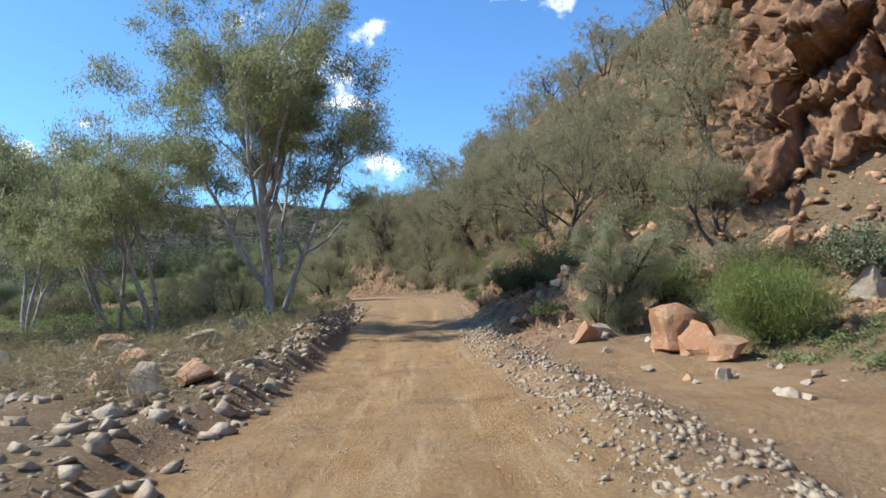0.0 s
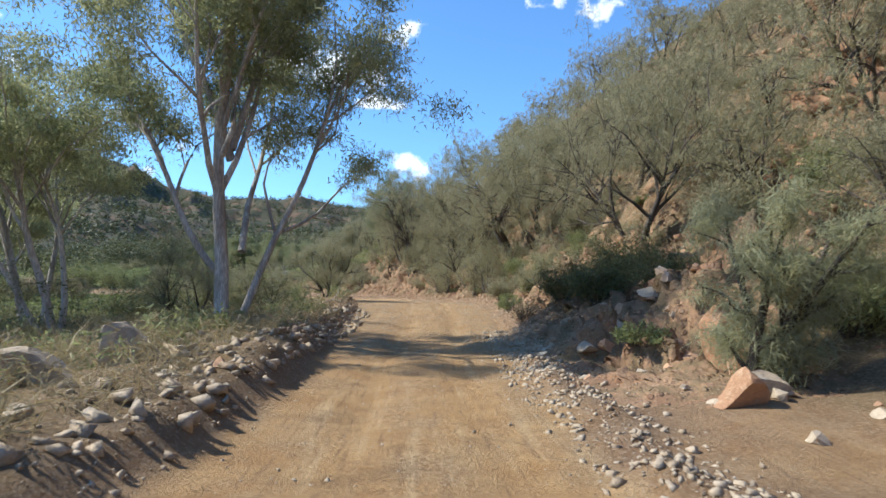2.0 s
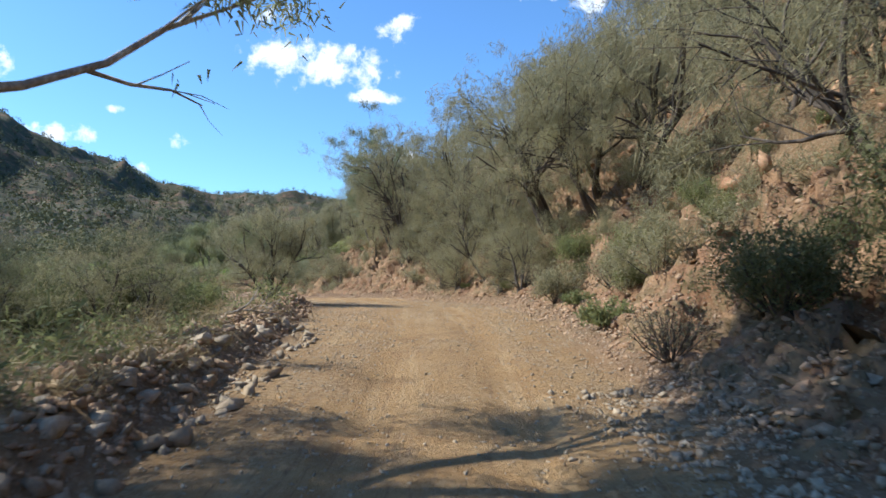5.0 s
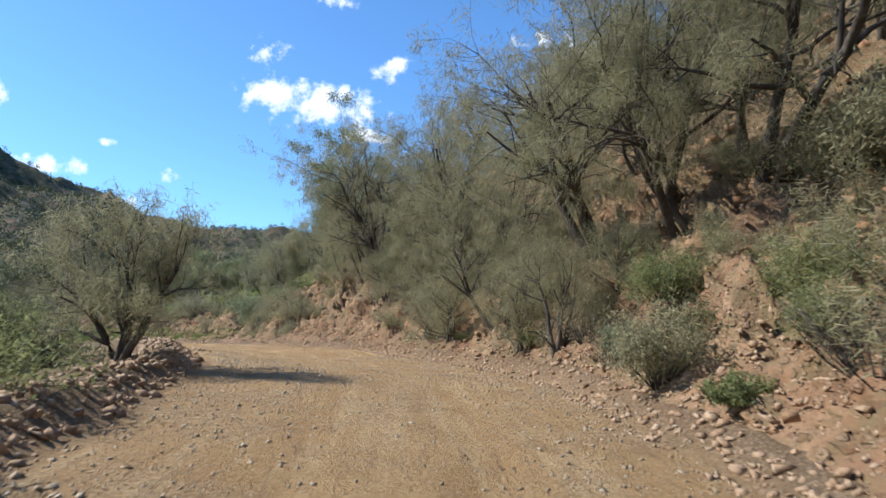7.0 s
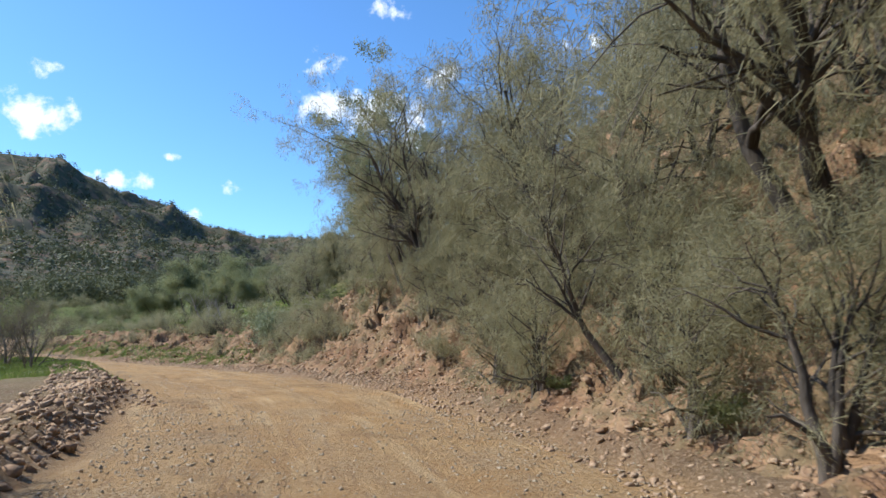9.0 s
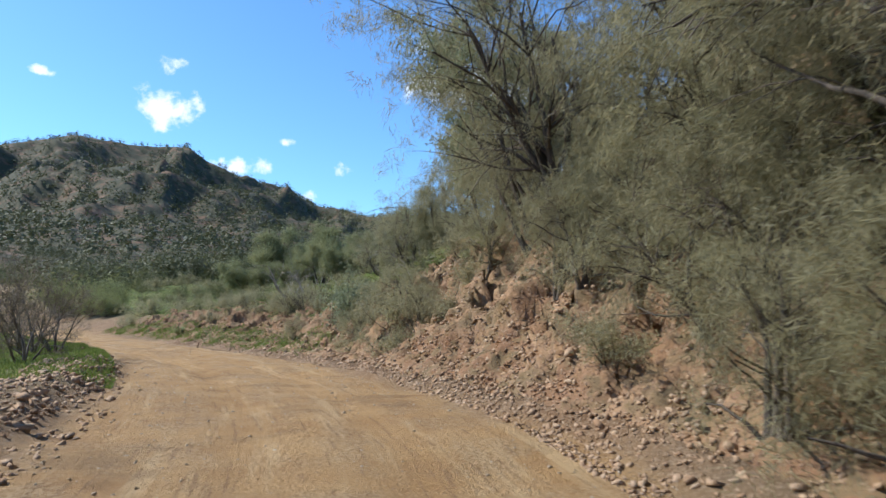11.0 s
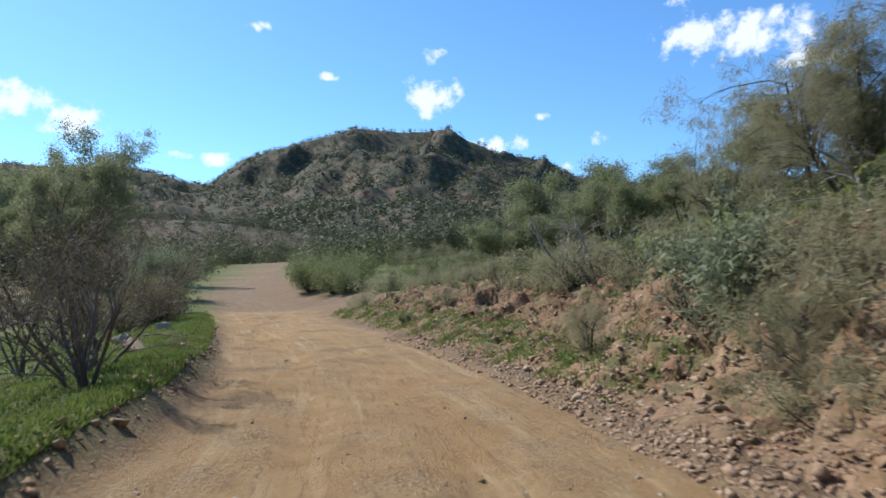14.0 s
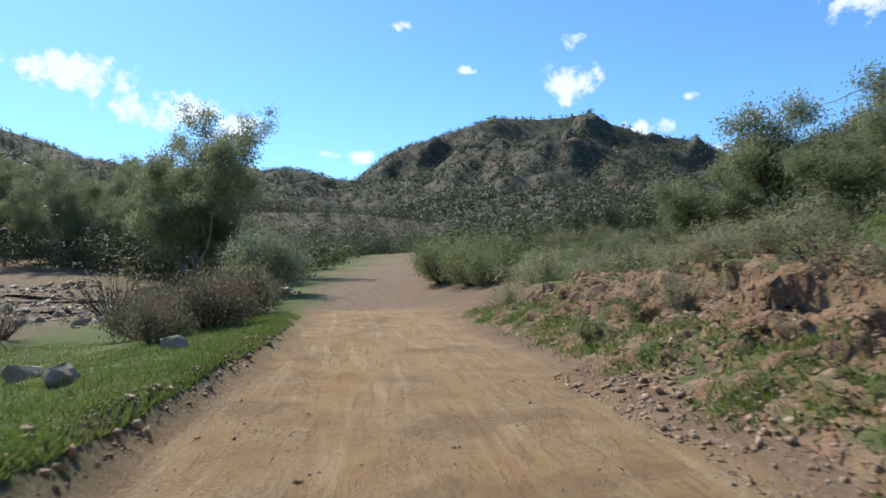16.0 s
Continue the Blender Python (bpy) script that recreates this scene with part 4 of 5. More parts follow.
PALE_GUM = gum_tree(13, [((0, 0, -0.3), (-0.2, -0.2, 1), 4.6, 0.1), ((0.1, 0, -0.3), (0.35, -0.1, 1), 4.2, 0.08), ((-0.1, 0.1, -0.3), (-0.6, 0.1, 1), 4.0, 0.08)], (6, 4, 3), 110, 0.34, (0.14, 0.05), M_BARK, M_GREY, 0.42, 0.3)
plant("pale_gum", PALE_GUM, 1.2, 68.6, "bushy gum with pale blue-green leaves on the slope", "tree", 0, 1.0, 0.1)
for x, y, rz, size in ((4.4, 62.8, 220, 0.6), (0.0, 69.4, 70, 0.5), (6.2, 58.6, 310, 0.6), (6.6, 50.2, 20, 0.8), (6.2, 52.9, 80, 0.8), (5.6, 54.8, 200, 0.75), (6.9, 47.8, 130, 0.75), (5.0, 56.6, 300, 0.6), (8.0, 44.6, 20, 0.7),
                       (-0.9, 65.6, 60, 0.5), (-1.6, 67.2, 145, 0.5), (-3.4, 68.4, 30, 0.4), (3.2, 57.3, 120, 0.55), (4.0, 56.5, 20, 0.7), (3.9, 58.4, 260, 0.65), (2.9, 59.2, 60, 0.6), (3.4, 57.6, 150, 0.6), (1.4, 62.4, 20, 0.5), (-6.9, 71.7, 280, 0.3),
                       (4.5, 52.4, 40, 0.6), (5.1, 50.6, 230, 0.7), (4.9, 54.0, 130, 0.65), (6.5, 44.2, 100, 0.75), (6.2, 46.4, 10, 0.7)):
    plant("weeping_casuarina", WEEP[1], x, y, "low olive-brown casuarina drooping over the cut bank", "tree", rz, size, 0.1, "casuarinas on the cut bank")
rng = np.random.default_rng(5)
taken = [(8.0, 20.4)]
tries = 0
while len(taken) < 92 and tries < 6000:
    tries += 1
    x, y = rng.uniform(1, 36), rng.uniform(22, 92)
    s, d, _ = along([x], [y])
    need = 3.0 if d[0] < 14 else 4.0
    if d[0] < (9.5 if s[0] < 43 else 7.6) or d[0] > 34 or s[0] < 25 or s[0] > 88 or (s[0] > 57 and rng.uniform() < 0.6) or (s[0] < 34 and d[0] > 16 and rng.uniform() < 0.6):
        continue
    if min((x - a) ** 2 + (y - b) ** 2 for a, b in taken) < need ** 2:
        continue
    taken.append((x, y))
    plant("casuarina", (OAKS if d[0] < 9.0 else FAR_OAKS)[int(rng.integers(0, 5))], x, y, OAK_LABEL, "tree", float(rng.uniform(-45, 45)), float(rng.uniform(0.55, 0.85)), 0.1, "casuarinas on the slope")

# ---- shrubs ----
BROOM = shrub(41, 2.2, 1.7, 26000, (0.2, 0.011), M_BROOM, upright=1.3, twigs=60)
ROUND = [shrub(50 + k, 1.8, 1.3, 6500, (0.1, 0.026), m) for k, m in enumerate((M_GREEN, M_SCRUB, M_OAK))]
ACACIA = gum_tree(15, [((0, 0, -0.2), (0.1, 0.05, 1), 2.3, 0.08), ((0.05, 0, -0.2), (0.7, 0.1, 1), 2.3, 0.07), ((-0.05, 0, -0.2), (-0.7, 0.2, 1), 2.3, 0.07), ((0, -0.05, -0.2), (-0.1, -0.8, 1), 2.2, 0.06)], (6, 5, 3), 120, 0.3, (0.08, 0.032), M_BARK, M_RIVER, 0.42, 0.4)
SALT = shrub(60, 1.5, 1.4, 3200, (0.11, 0.06), M_GREY)
TWIGGY = shrub(61, 1.7, 1.25, 900, (0.06, 0.025), M_OAK, twigs=44)
LOW = shrub(62, 0.9, 0.55, 1500, (0.1, 0.04), M_GREEN, twigs=14)
BANK = [shrub(70 + k, 1.9, 1.3, 2100, (0.17, 0.018), m, upright=-0.1, twigs=9) for k, m in enumerate((M_OAK, M_SCRUB))]
plant("broom_bush", BROOM, 8.7, 13.2, "rounded bright green broom bush beside the boulders", "bush", 0, 1.0)
plant("saltbush", shrub(67, 5.0, 4.4, 15000, (0.17, 0.07), M_GREY, twigs=70, loose=0.06), -45.7, 92.6, "large rounded grey-green tree-like saltbush in the valley", "bush", 0, 1.0)
plant("saltbush", SALT, 13.2, 15.6, "grey-green saltbush on the stony flat", "bush", 30, 1.1)
plant("green_shrub", ROUND[0], 9.2, 19.2, "broad green shrub behind the red boulder", "bush", 0, 1.2)
plant("green_shrub", ROUND[0], 12.6, 24.0, "green shrub below the cliff", "bush", 70, 1.4)
for x, y, k, size in ((11.4, 18.4, 2, 1.0), (12.4, 21.8, 2, 1.3), (10.9, 22.6, 0, 1.1), (12.0, 17.0, 1, 0.8), (6.6, 25.4, 1, 1.0), (8.3, 28.0, 1, 1.3), (6.7, 29.4, 1, 1.0), (7.6, 23.6, 1, 0.8), (10.6, 25.6, 2, 1.4), (8.9, 34.8, 0, 0.6), (7.4, 37.0, 0, 0.55), (8.4, 38.6, 0, 0.8), (9.6, 37.2, 0, 0.6), (10.6, 40.2, 2, 1.3), (6.8, 34.6, 0, 0.4), (7.9, 31.6, 0, 0.5), (6.4, 39.0, 2, 0.8), (9.2, 33.0, 2, 0.6), (7.7, 41.6, 0, 0.8)):
    plant("green_shrub", ROUND[k], x, y, ("leafy green shrub on the stony bank", "dark leafy shrub in tree shade", "olive-brown shrub on the stony bank")[k], "bush", x * 90, size, group="shrubs on the bank")
for x, y, size in ((5.83, 33.2, 0.7), (5.9, 20.7, 0.6), (6.4, 37.0, 0.5), (-3.0, 22.8, 0.85), (-3.5, 22.4, 0.6)):
    plant("low_shrub", LOW, x, y, "small bright green shrub among loose stones", "bush", x * 50, size * 1.4, group="low shrubs")
plant("twiggy_bush", TWIGGY, 5.6, 30.2, "half-bare twiggy brown bush at the track's edge", "bush", 0, 0.75)
for x, y, rz, size in ((6.9, 41.4, 0, 0.5), (-5.2, 73.4, 120, 0.7)):
    plant("saltbush", SALT, x, y, "pale grey-green saltbush growing on the cut bank", "bush", rz, size, group="saltbushes")
SAPLING = shrub(63, 1.5, 2.5, 2600, (0.15, 0.055), M_GREY, upright=-0.3, twigs=16)
plant("gum_sapling", SAPLING, -4.3, 70.7, "young gum with pale drooping leaves on the bank", "tree", 0, 1.0)
for x, y, rz, size in ((-10.4, 86.2, 0, 0.95), (-7.4, 85.4, 70, 0.85), (-13.0, 89.6, 200, 0.9), (-4.6, 83.4, 120, 0.9), (-17.0, 97.4, 60, 1.7), (-13.6, 96.4, 150, 1.6), (-20.5, 99.5, 250, 1.3), (-9.0, 91.0, 10, 1.1)):
    plant("acacia_tree", ACACIA, x, y, "dense dark round-topped acacia on the grassy bench", "tree", rz, size, group="acacias on the bench")
for x, y, size in ((-9.3, 77.8, 0.9), (-8.2, 76.9, 0.85), (-7.2, 76.6, 0.8)):
    plant("bare_shrub", TWIGGY, x, y, "half-dead grey shrub on the top of the bank", "bush", x * 77, size, group="bare shrubs")
for x, y, size in ((-50.0, 85.0, 2.6), (-41, 77, 1.5)):
    plant("bare_shrub", TWIGGY, x, y, "nearly leafless brown shrub below the track", "bush", x * 77, size, group="bare shrubs")
for x, y, size in ((-34.5, 98.6, 1.9), (-38.4, 100.6, 2.2), (-31.8, 96.6, 1.5), (-42.0, 104.5, 2.0), (-36.5, 103.5, 2.2), (-41.0, 88.0, 1.8), (-52.5, 98.0, 1.6)):
    plant("acacia_bush", ROUND[0], x, y, "yellowish-green acacia bush by the far track", "bush", x * 31, size, group="acacia bushes")
BARE = gum_tree(14, [((0, 0, -0.2), (0.1, 0.05, 1), 2.1, 0.06), ((0.05, 0, -0.2), (0.5, 0.1, 1), 1.9, 0.045), ((-0.05, 0, -0.2), (-0.5, 0.2, 1), 1.9, 0.045), ((0, -0.05, -0.2), (-0.1, -0.6, 1), 1.8, 0.04)], (6, 5, 4), 9, 0.14, (0.05, 0.014), M_TWIG, M_BROWN, 0.5, 0.22)
for x, y, rz, size in ((-12.7, 65.8, 0, 0.85), (-14.2, 66.6, 60, 1.1), (-13.2, 62.8, 200, 1.0), (-15.6, 67.8, 130, 1.1), (-16.6, 64.0, 20, 1.1), (-18.4, 68.0, 280, 1.0), (-10.2, 61.4, 90, 0.8)):
    plant("leafless_thicket", BARE, x, y, "leafless grey-brown thicket below the grassy verge", "bush", rz, size, group="thickets below the verge")
DRY = shrub(64, 1.9, 1.35, 4200, (0.1, 0.035), M_BROWN, twigs=30)
for x, y, size in ((-31, 80.5, 1.5), (-33.5, 82, 1.5), (-35.5, 84.5, 1.7), (-29.5, 78, 1.0), (-38, 86, 1.6), (-36, 80.5, 1.4), (-40, 83, 1.6)):
    plant("brown_shrub", DRY, x, y, "dull brown shrub at the edge of the grass", "bush", x * 31, size, group="brown shrubs")
for x, y, k, size in ((-4.8, 39.4, 1, 1.5), (-6.8, 41.4, 1, 1.7), (-5.8, 36.6, 1, 1.4), (-3.9, 42.2, 0, 1.0), (-7.6, 45.0, 1, 1.8), (-9.4, 39.0, 1, 1.7), (-6.0, 48.5, 1, 1.4), (-8.5, 52.0, 0, 1.5)):
    plant("valley_shrub", ROUND[k], x, y, ("yellow-green shrub below the track's shoulder" if k == 0 else "dense dark green shrub below the track's shoulder"), "bush", x * 40, size, group="shrubs below the shoulder")
rng = np.random.default_rng(15)
for k in range(60):
    s0, d0 = rng.uniform(76, 150), rng.uniform(6.5, 34)
    i = int((s0 + S0) * 2)
    x, y = FINE_X[i] + d0 * TY[i], FINE_Y[i] - d0 * TX[i]
    pick = int(rng.integers(0, 3))
    plant("bench_shrub", (LOW, *BANK[::-1])[pick], x, y, ("green shrub on the grassy bench", "dark green shrub on the grassy bench", "olive-brown shrub on the grassy bench")[pick], "bush", float(rng.uniform(0, 360)), float(rng.uniform(0.6, 1.7)) * (0.75 if pick == 0 else 1.0), 0.05, "shrubs on the bench")
# the cut bank's cover
rng = np.random.default_rng(8)
spots = []
while len(spots) < 150:
    s0, d0 = rng.uniform(30, 100), rng.uniform(3.9, 10)
    i = int((s0 + S0) * 2)
    x, y = FINE_X[i] + d0 * TY[i], FINE_Y[i] - d0 * TX[i]
    if (57.5 < s0 < 61 and d0 < 5.2) or (s0 > 72 and d0 < 6.2 and rng.uniform() < 0.85) or min([(x - a) ** 2 + (y - b) ** 2 for a, b in spots] or [9]) < 0.9:
        continue
    spots.append((x, y))
    pick = rng.integers(0, 6)
    if pick < 3:
        plant("bank_shrub", BANK[0], x, y, "dry olive-brown shrub rooted in the cut bank", "bush", float(rng.uniform(0, 360)), float(rng.uniform(0.5, 1.15)), 0.1, "shrubs on the cut bank")
    elif pick == 3:
        plant("bank_shrub", BANK[1], x, y, "dark green shrub rooted in the cut bank", "bush", float(rng.uniform(0, 360)), float(rng.uniform(0.4, 0.9)), 0.1, "shrubs on the cut bank")
    elif pick == 4:
        plant("bank_shrub", TWIGGY, x, y, "half-bare twiggy shrub on the cut bank", "bush", float(rng.uniform(0, 360)), float(rng.uniform(0.5, 0.9)), 0.1, "shrubs on the cut bank")
    else:
        plant("bank_shrub", LOW, x, y, "low green plant on the cut bank", "bush", float(rng.uniform(0, 360)), float(rng.uniform(0.35, 0.8)), 0.05, "shrubs on the cut bank")


# ---- boulders ----
place_rock("boulder", 3, 7.6, 14.7, 2.3, 1.5, 1.2, M_ROCK, "large split red-orange boulder beside the broom bush", 25, 8, fine=4)
place_rock("boulder", 44, 7.3, 13.5, 1.5, 1.0, 0.85, M_ROCK, "pale orange lower half of a split boulder", 70, -6, fine=4)
place_rock("boulder", 5, 7.1, 12.3, 1.05, 0.8, 0.5, M_ROCK, "flat orange boulder on the muddy flat", 60)
place_rock("boulder", 31, 5.8, 16.9, 0.85, 0.7, 0.62, M_ROCK, "red-brown boulder at the edge of the muddy flat", 10)
place_rock("boulder", 9, 6.5, 17.2, 0.7, 0.6, 0.4, M_PALE, "pale flat stone on the muddy flat", 40)
place_rock("boulder", 12, 7.35, 19.8, 1.3, 1.2, 1.6, M_ROCK, "tall pale orange standing rock by a casuarina", 0, 0, fine=4)
place_rock("boulder", 13, 7.0, 18.9, 0.7, 0.6, 0.5, M_ROCK, "red stone at the foot of the standing rock", 70)
place_rock("boulder", 14, 13.2, 17.2, 1.8, 1.0, 1.0, M_ROCK, "tilted red slab in the scree below the cliff", 30, 28)
place_rock("boulder", 15, 12.4, 15.0, 1.1, 1.0, 0.9, M_PALE, "pale block in the scree below the cliff", 10, 10)
place_rock("boulder", 16, 12.4, 18.6, 1.4, 1.1, 0.9, M_ROCK, "broken red block in the scree below the cliff", 80, 15)
place_rock("boulder", 17, -3.5, 16.4, 1.25, 0.8, 0.5, M_PALE, "long flat tan boulder beside the track", 12)
place_rock("boulder", 18, -3.1, 18.7, 0.95, 0.8, 0.75, M_PALE, "brown square-edged boulder beside the track", 50)
place_rock("boulder", 19, -7.2, 20.6, 1.5, 1.0, 0.85, M_ROCK, "broad brown boulder in dry grass", 15)
place_rock("boulder", 20, -6.2, 18.4, 0.75, 0.6, 0.5, M_PALE, "cream-coloured stone in dry grass", 0)
place_rock("boulder", 21, -5.6, 17.2, 0.8, 0.6, 0.45, M_PALE, "cream-coloured stone in dry grass", 70)
place_rock("boulder", 22, -3.2, 10.6, 0.62, 0.5, 0.55, M_PALE, "pointed pale stone at the track's edge", 30)
place_rock("boulder", 23, -2.7, 11.4, 0.8, 0.6, 0.4, M_ROCK, "wet-looking brown stone at the track's edge", 110)
place_rock("boulder", 24, -4.0, 11.0, 0.45, 0.4, 0.3, M_ROCK, "small dark brown stone on the gravel flat", 10)
place_rock("boulder", 25, -4.6, 14.6, 0.95, 0.7, 0.4, M_ROCK, "brown slab lying on the gravel flat", 160)
place_rock("boulder", 26, -8.6, 17.5, 0.5, 0.4, 0.55, M_PALE, "upright white stone on the gravel flat", 10)
place_rock("boulder", 27, -22.5, 73.2, 0.9, 0.7, 0.4, M_PALE, "grey stone lying in the grass", 0)
place_rock("boulder", 28, -24.2, 76.0, 0.6, 0.5, 0.35, M_PALE, "grey stone lying in the grass", 60)
place_rock("boulder", 29, -26.0, 73.6, 0.8, 0.7, 0.45, M_PALE, "grey stone lying in the grass", 100)
place_rock("boulder", 30, -17.9, 70.4, 0.8, 0.55, 0.4, M_RUBBLE, "mossy stone on the grass verge", 20)


def at(s, d):
    """Place on the plan at a distance along the track and an offset to its right."""
    f = np.clip((np.asarray(s) + S0) * 2, 0, len(FINE_X) - 2)
    i = f.astype(int)
    return np.stack([FINE_X[i] + d * TY[i] + (f - i) * 0.5 * TX[i], FINE_Y[i] - d * TX[i] + (f - i) * 0.5 * TY[i]], -1)


rng = np.random.default_rng(77)
MESHES = [rock_mesh(200 + k, 1.0, rng.uniform(0.6, 0.9), rng.uniform(0.4, 0.7), m, fine=2) for k, m in enumerate((M_PALE, M_PALE, M_ROCK, M_PALE, M_RUBBLE, M_ROCK))]
for k in range(300):
    if k < 140:
        p, label, group = at(rng.uniform(8, 34), -rng.uniform(3.0, 15)), "loose pale stone on the stony flat", "stones on the flat"
    elif k < 185:
        p, label, group = at(rng.uniform(8, 26), rng.uniform(2.6, 6.5)), "loose stone on the muddy flat", "stones by the mud"
    elif k >= 220:
        p, label, group = at(rng.uniform(19.5, 29), rng.uniform(3.4, 7.0)), "broken brown rock on the shaded bank", "rocks on the shaded bank"
    else:
        p, label, group = at(rng.uniform(27, 70), rng.uniform(3.2, 5.2)), "loose red stone fallen from the bank", "stones below the bank"
    size = rng.uniform(0.16, 0.5) * (1.0 if k < 140 else (0.7 if k < 185 else (0.3 if k < 220 else 1.4)))
    ob = new("stone", MESHES[int(rng.integers(0, 4)) if k < 185 else int(rng.integers(2, 6))])
    ob.matrix_basis = pose(p[0], p[1], ground_z(p[0], p[1]) - (0.08 if k < 220 else 0.45) * size, rng.uniform(-12, 12), rng.uniform(-12, 12), rng.uniform(0, 360))
    ob.scale = (size, size, size * rng.uniform(0.7, 1.2))
    tagged(ob, label, "stone", group)

# ---- loose stones and gravel ----
n = 5200
stones("gravel_windrow", at(rng.uniform(-4, 30, n), np.interp(rng.uniform(0, 1, n), [0, 1], [1.7, 3.0]) + rng.normal(size=n) * 0.22), 0.014 + 0.06 * rng.uniform(0, 1, n) ** 2.2, M_PALE, 1, "windrow of pale broken gravel along the track's edge", "gravel")
n = 24000
d = 2.6 + rng.uniform(0, 1, n) ** 1.5 * 5.0
stones("bank_rubble", at(np.where(rng.uniform(0, 1, n) < 0.4, rng.uniform(52, 72, n), rng.uniform(24, 84, n)), d), 0.016 + 0.045 * rng.uniform(0, 1, n) ** 2, M_RUBBLE, 2, "red-brown rubble covering the cut bank", "rubble")
n = 2600
d = 2.9 + rng.uniform(0, 1, n) ** 1.4 * 5.5
stones("bank_blocks", at(np.where(rng.uniform(0, 1, n) < 0.5, rng.uniform(26, 44, n), rng.uniform(44, 82, n)), d), 0.05 + 0.05 * rng.uniform(0, 1, n) ** 2.5, M_RUBBLE, 12, "larger broken red stones stuck in the cut bank", "rubble")
n = 8500
stones("flat_stones", at(rng.uniform(2, 36, n), -2.4 - rng.uniform(0, 1, n) ** 1.3 * 15), 0.02 + 0.17 * rng.uniform(0, 1, n) ** 4, M_PALE, 3, "pale and brown stones scattered over the flat", "stones")
n = 8500
s = rng.uniform(22, 66, n)
stones("berm_stones", at(s, -np.interp(s, WIDE_S, WIDE_L) - 0.05 - rng.uniform(0, 1, n) * 1.7), 0.016 + 0.085 * rng.uniform(0, 1, n) ** 3, M_RUBBLE, 4, "broken stones piled along the track's shoulder", "stones")
n = 17000
across = np.sign(rng.uniform(-1, 1, n)) * 3.1 * rng.uniform(0, 1, n) ** 0.6
stones("track_gravel", at(np.where(rng.uniform(0, 1, n) < 0.65, rng.uniform(26, 52, n), rng.uniform(2, 84, n)), across), 0.008 + 0.032 * rng.uniform(0, 1, n) ** 3, M_PALE, 5, "fine gravel strewn over the track", "gravel")
n = 5200
stones("scree", np.stack([9.5 + 12 * rng.uniform(0, 1, n), rng.uniform(4, 30, n)], 1), 0.035 + 0.24 * rng.uniform(0, 1, n) ** 4, M_ROCK, 6, "scree of red broken rock below the cliff", "scree")
n = 900
stones("creek_stones", np.stack([-62 + rng.uniform(-1, 1, n) * 17, 88 + rng.uniform(-1, 1, n) * 7], 1), 0.1 + 0.4 * rng.uniform(0, 1, n) ** 3, M_PALE, 7, "pale boulders and cobbles in the creek bed", "stones")
n = 1200
stones("verge_stones", at(rng.uniform(52, 92, n), -2.75 - np.abs(rng.normal(size=n)) * 0.3), 0.015 + 0.07 * rng.uniform(0, 1, n) ** 3, M_RUBBLE, 8, "stones along the grassy verge", "stones")
n = 2600
s, d = rng.uniform(24, 64, n), rng.uniform(6.5, 30, n)
stones("slope_rocks", at(s, d), 0.06 + 0.45 * rng.uniform(0, 1, n) ** 4, M_ROCK, 9, "red rocks breaking through the wooded slope", "rocks")


# ---- ground cover ----
def cover(name, spots, wide, tall, per, leaf, mat, seed, label, category, ruffle=0.3):
    """Low clumps of foliage, joined: many small leaves in uneven domes."""
    rng = np.random.default_rng(seed)
    n = len(spots)
    z = ground(spots[:, 0], spots[:, 1])[0]
    wide, tall = np.asarray(wide), np.asarray(tall)
    a, r, h = rng.uniform(0, 2 * np.pi, (n, per)), rng.uniform(0, 1, (n, per)) ** 0.3, rng.uniform(0.0, 1, (n, per)) ** 0.8
    squeeze = np.sqrt(np.maximum(1 - (h * 0.9) ** 2, 0))
    lump = 1 + 0.45 * np.sin(a * 3 + rng.uniform(0, 6, (n, 1))) * np.sin(h * 5 + rng.uniform(0, 6, (n, 1)))
    at_x = spots[:, :1] + np.cos(a) * r * squeeze * lump * wide[:, None] / 2
    at_y = spots[:, 1:2] + np.sin(a) * r * squeeze * lump * wide[:, None] / 2
    at_z = z[:, None] + h * lump * tall[:, None]
    roots = np.stack([at_x, at_y, at_z], -1).reshape(-1, 3)
    outward = np.stack([np.cos(a) * r * squeeze, np.sin(a) * r * squeeze, h], -1).reshape(-1, 3)
    outward = unit(outward + rng.normal(size=(n * per, 3)) * ruffle)
    side = unit(np.cross(outward, rng.normal(size=(n * per, 3))))
    ways = unit(np.cross(side, outward) + rng.normal(size=(n * per, 3)) * 0.25)
    scale = np.repeat((wide + tall) / 2, per)
    ln, wd = (leaf[0] * scale * rng.uniform(0.6, 1.3, n * per))[:, None], (leaf[1] * scale * rng.uniform(0.6, 1.3, n * per))[:, None]
    v = np.stack([roots - side * wd / 2, roots + side * wd / 2, roots + ways * ln], 1)
    me = mesh_from(name, v.reshape(-1, 3), np.arange(n * per * 3).reshape(-1, 3), mat)
    return tagged(new(name, me), label, category, kind="stuff")


def clear(spots, gap):
    s, d, _ = along(spots[:, 0], spots[:, 1])
    return spots[np.abs(d) > gap]


rng = np.random.default_rng(90)
# under the trees on the right-hand slope
n = 420
spots = at(rng.uniform(22, 92, n), rng.uniform(6.5, 36, n))
cover("slope_scrub", spots, rng.uniform(0.7, 1.7, n), rng.uniform(0.3, 1.0, n), 260, (0.13, 0.028), M_OAK, 91, "olive scrub covering the wooded slope", "scrub")
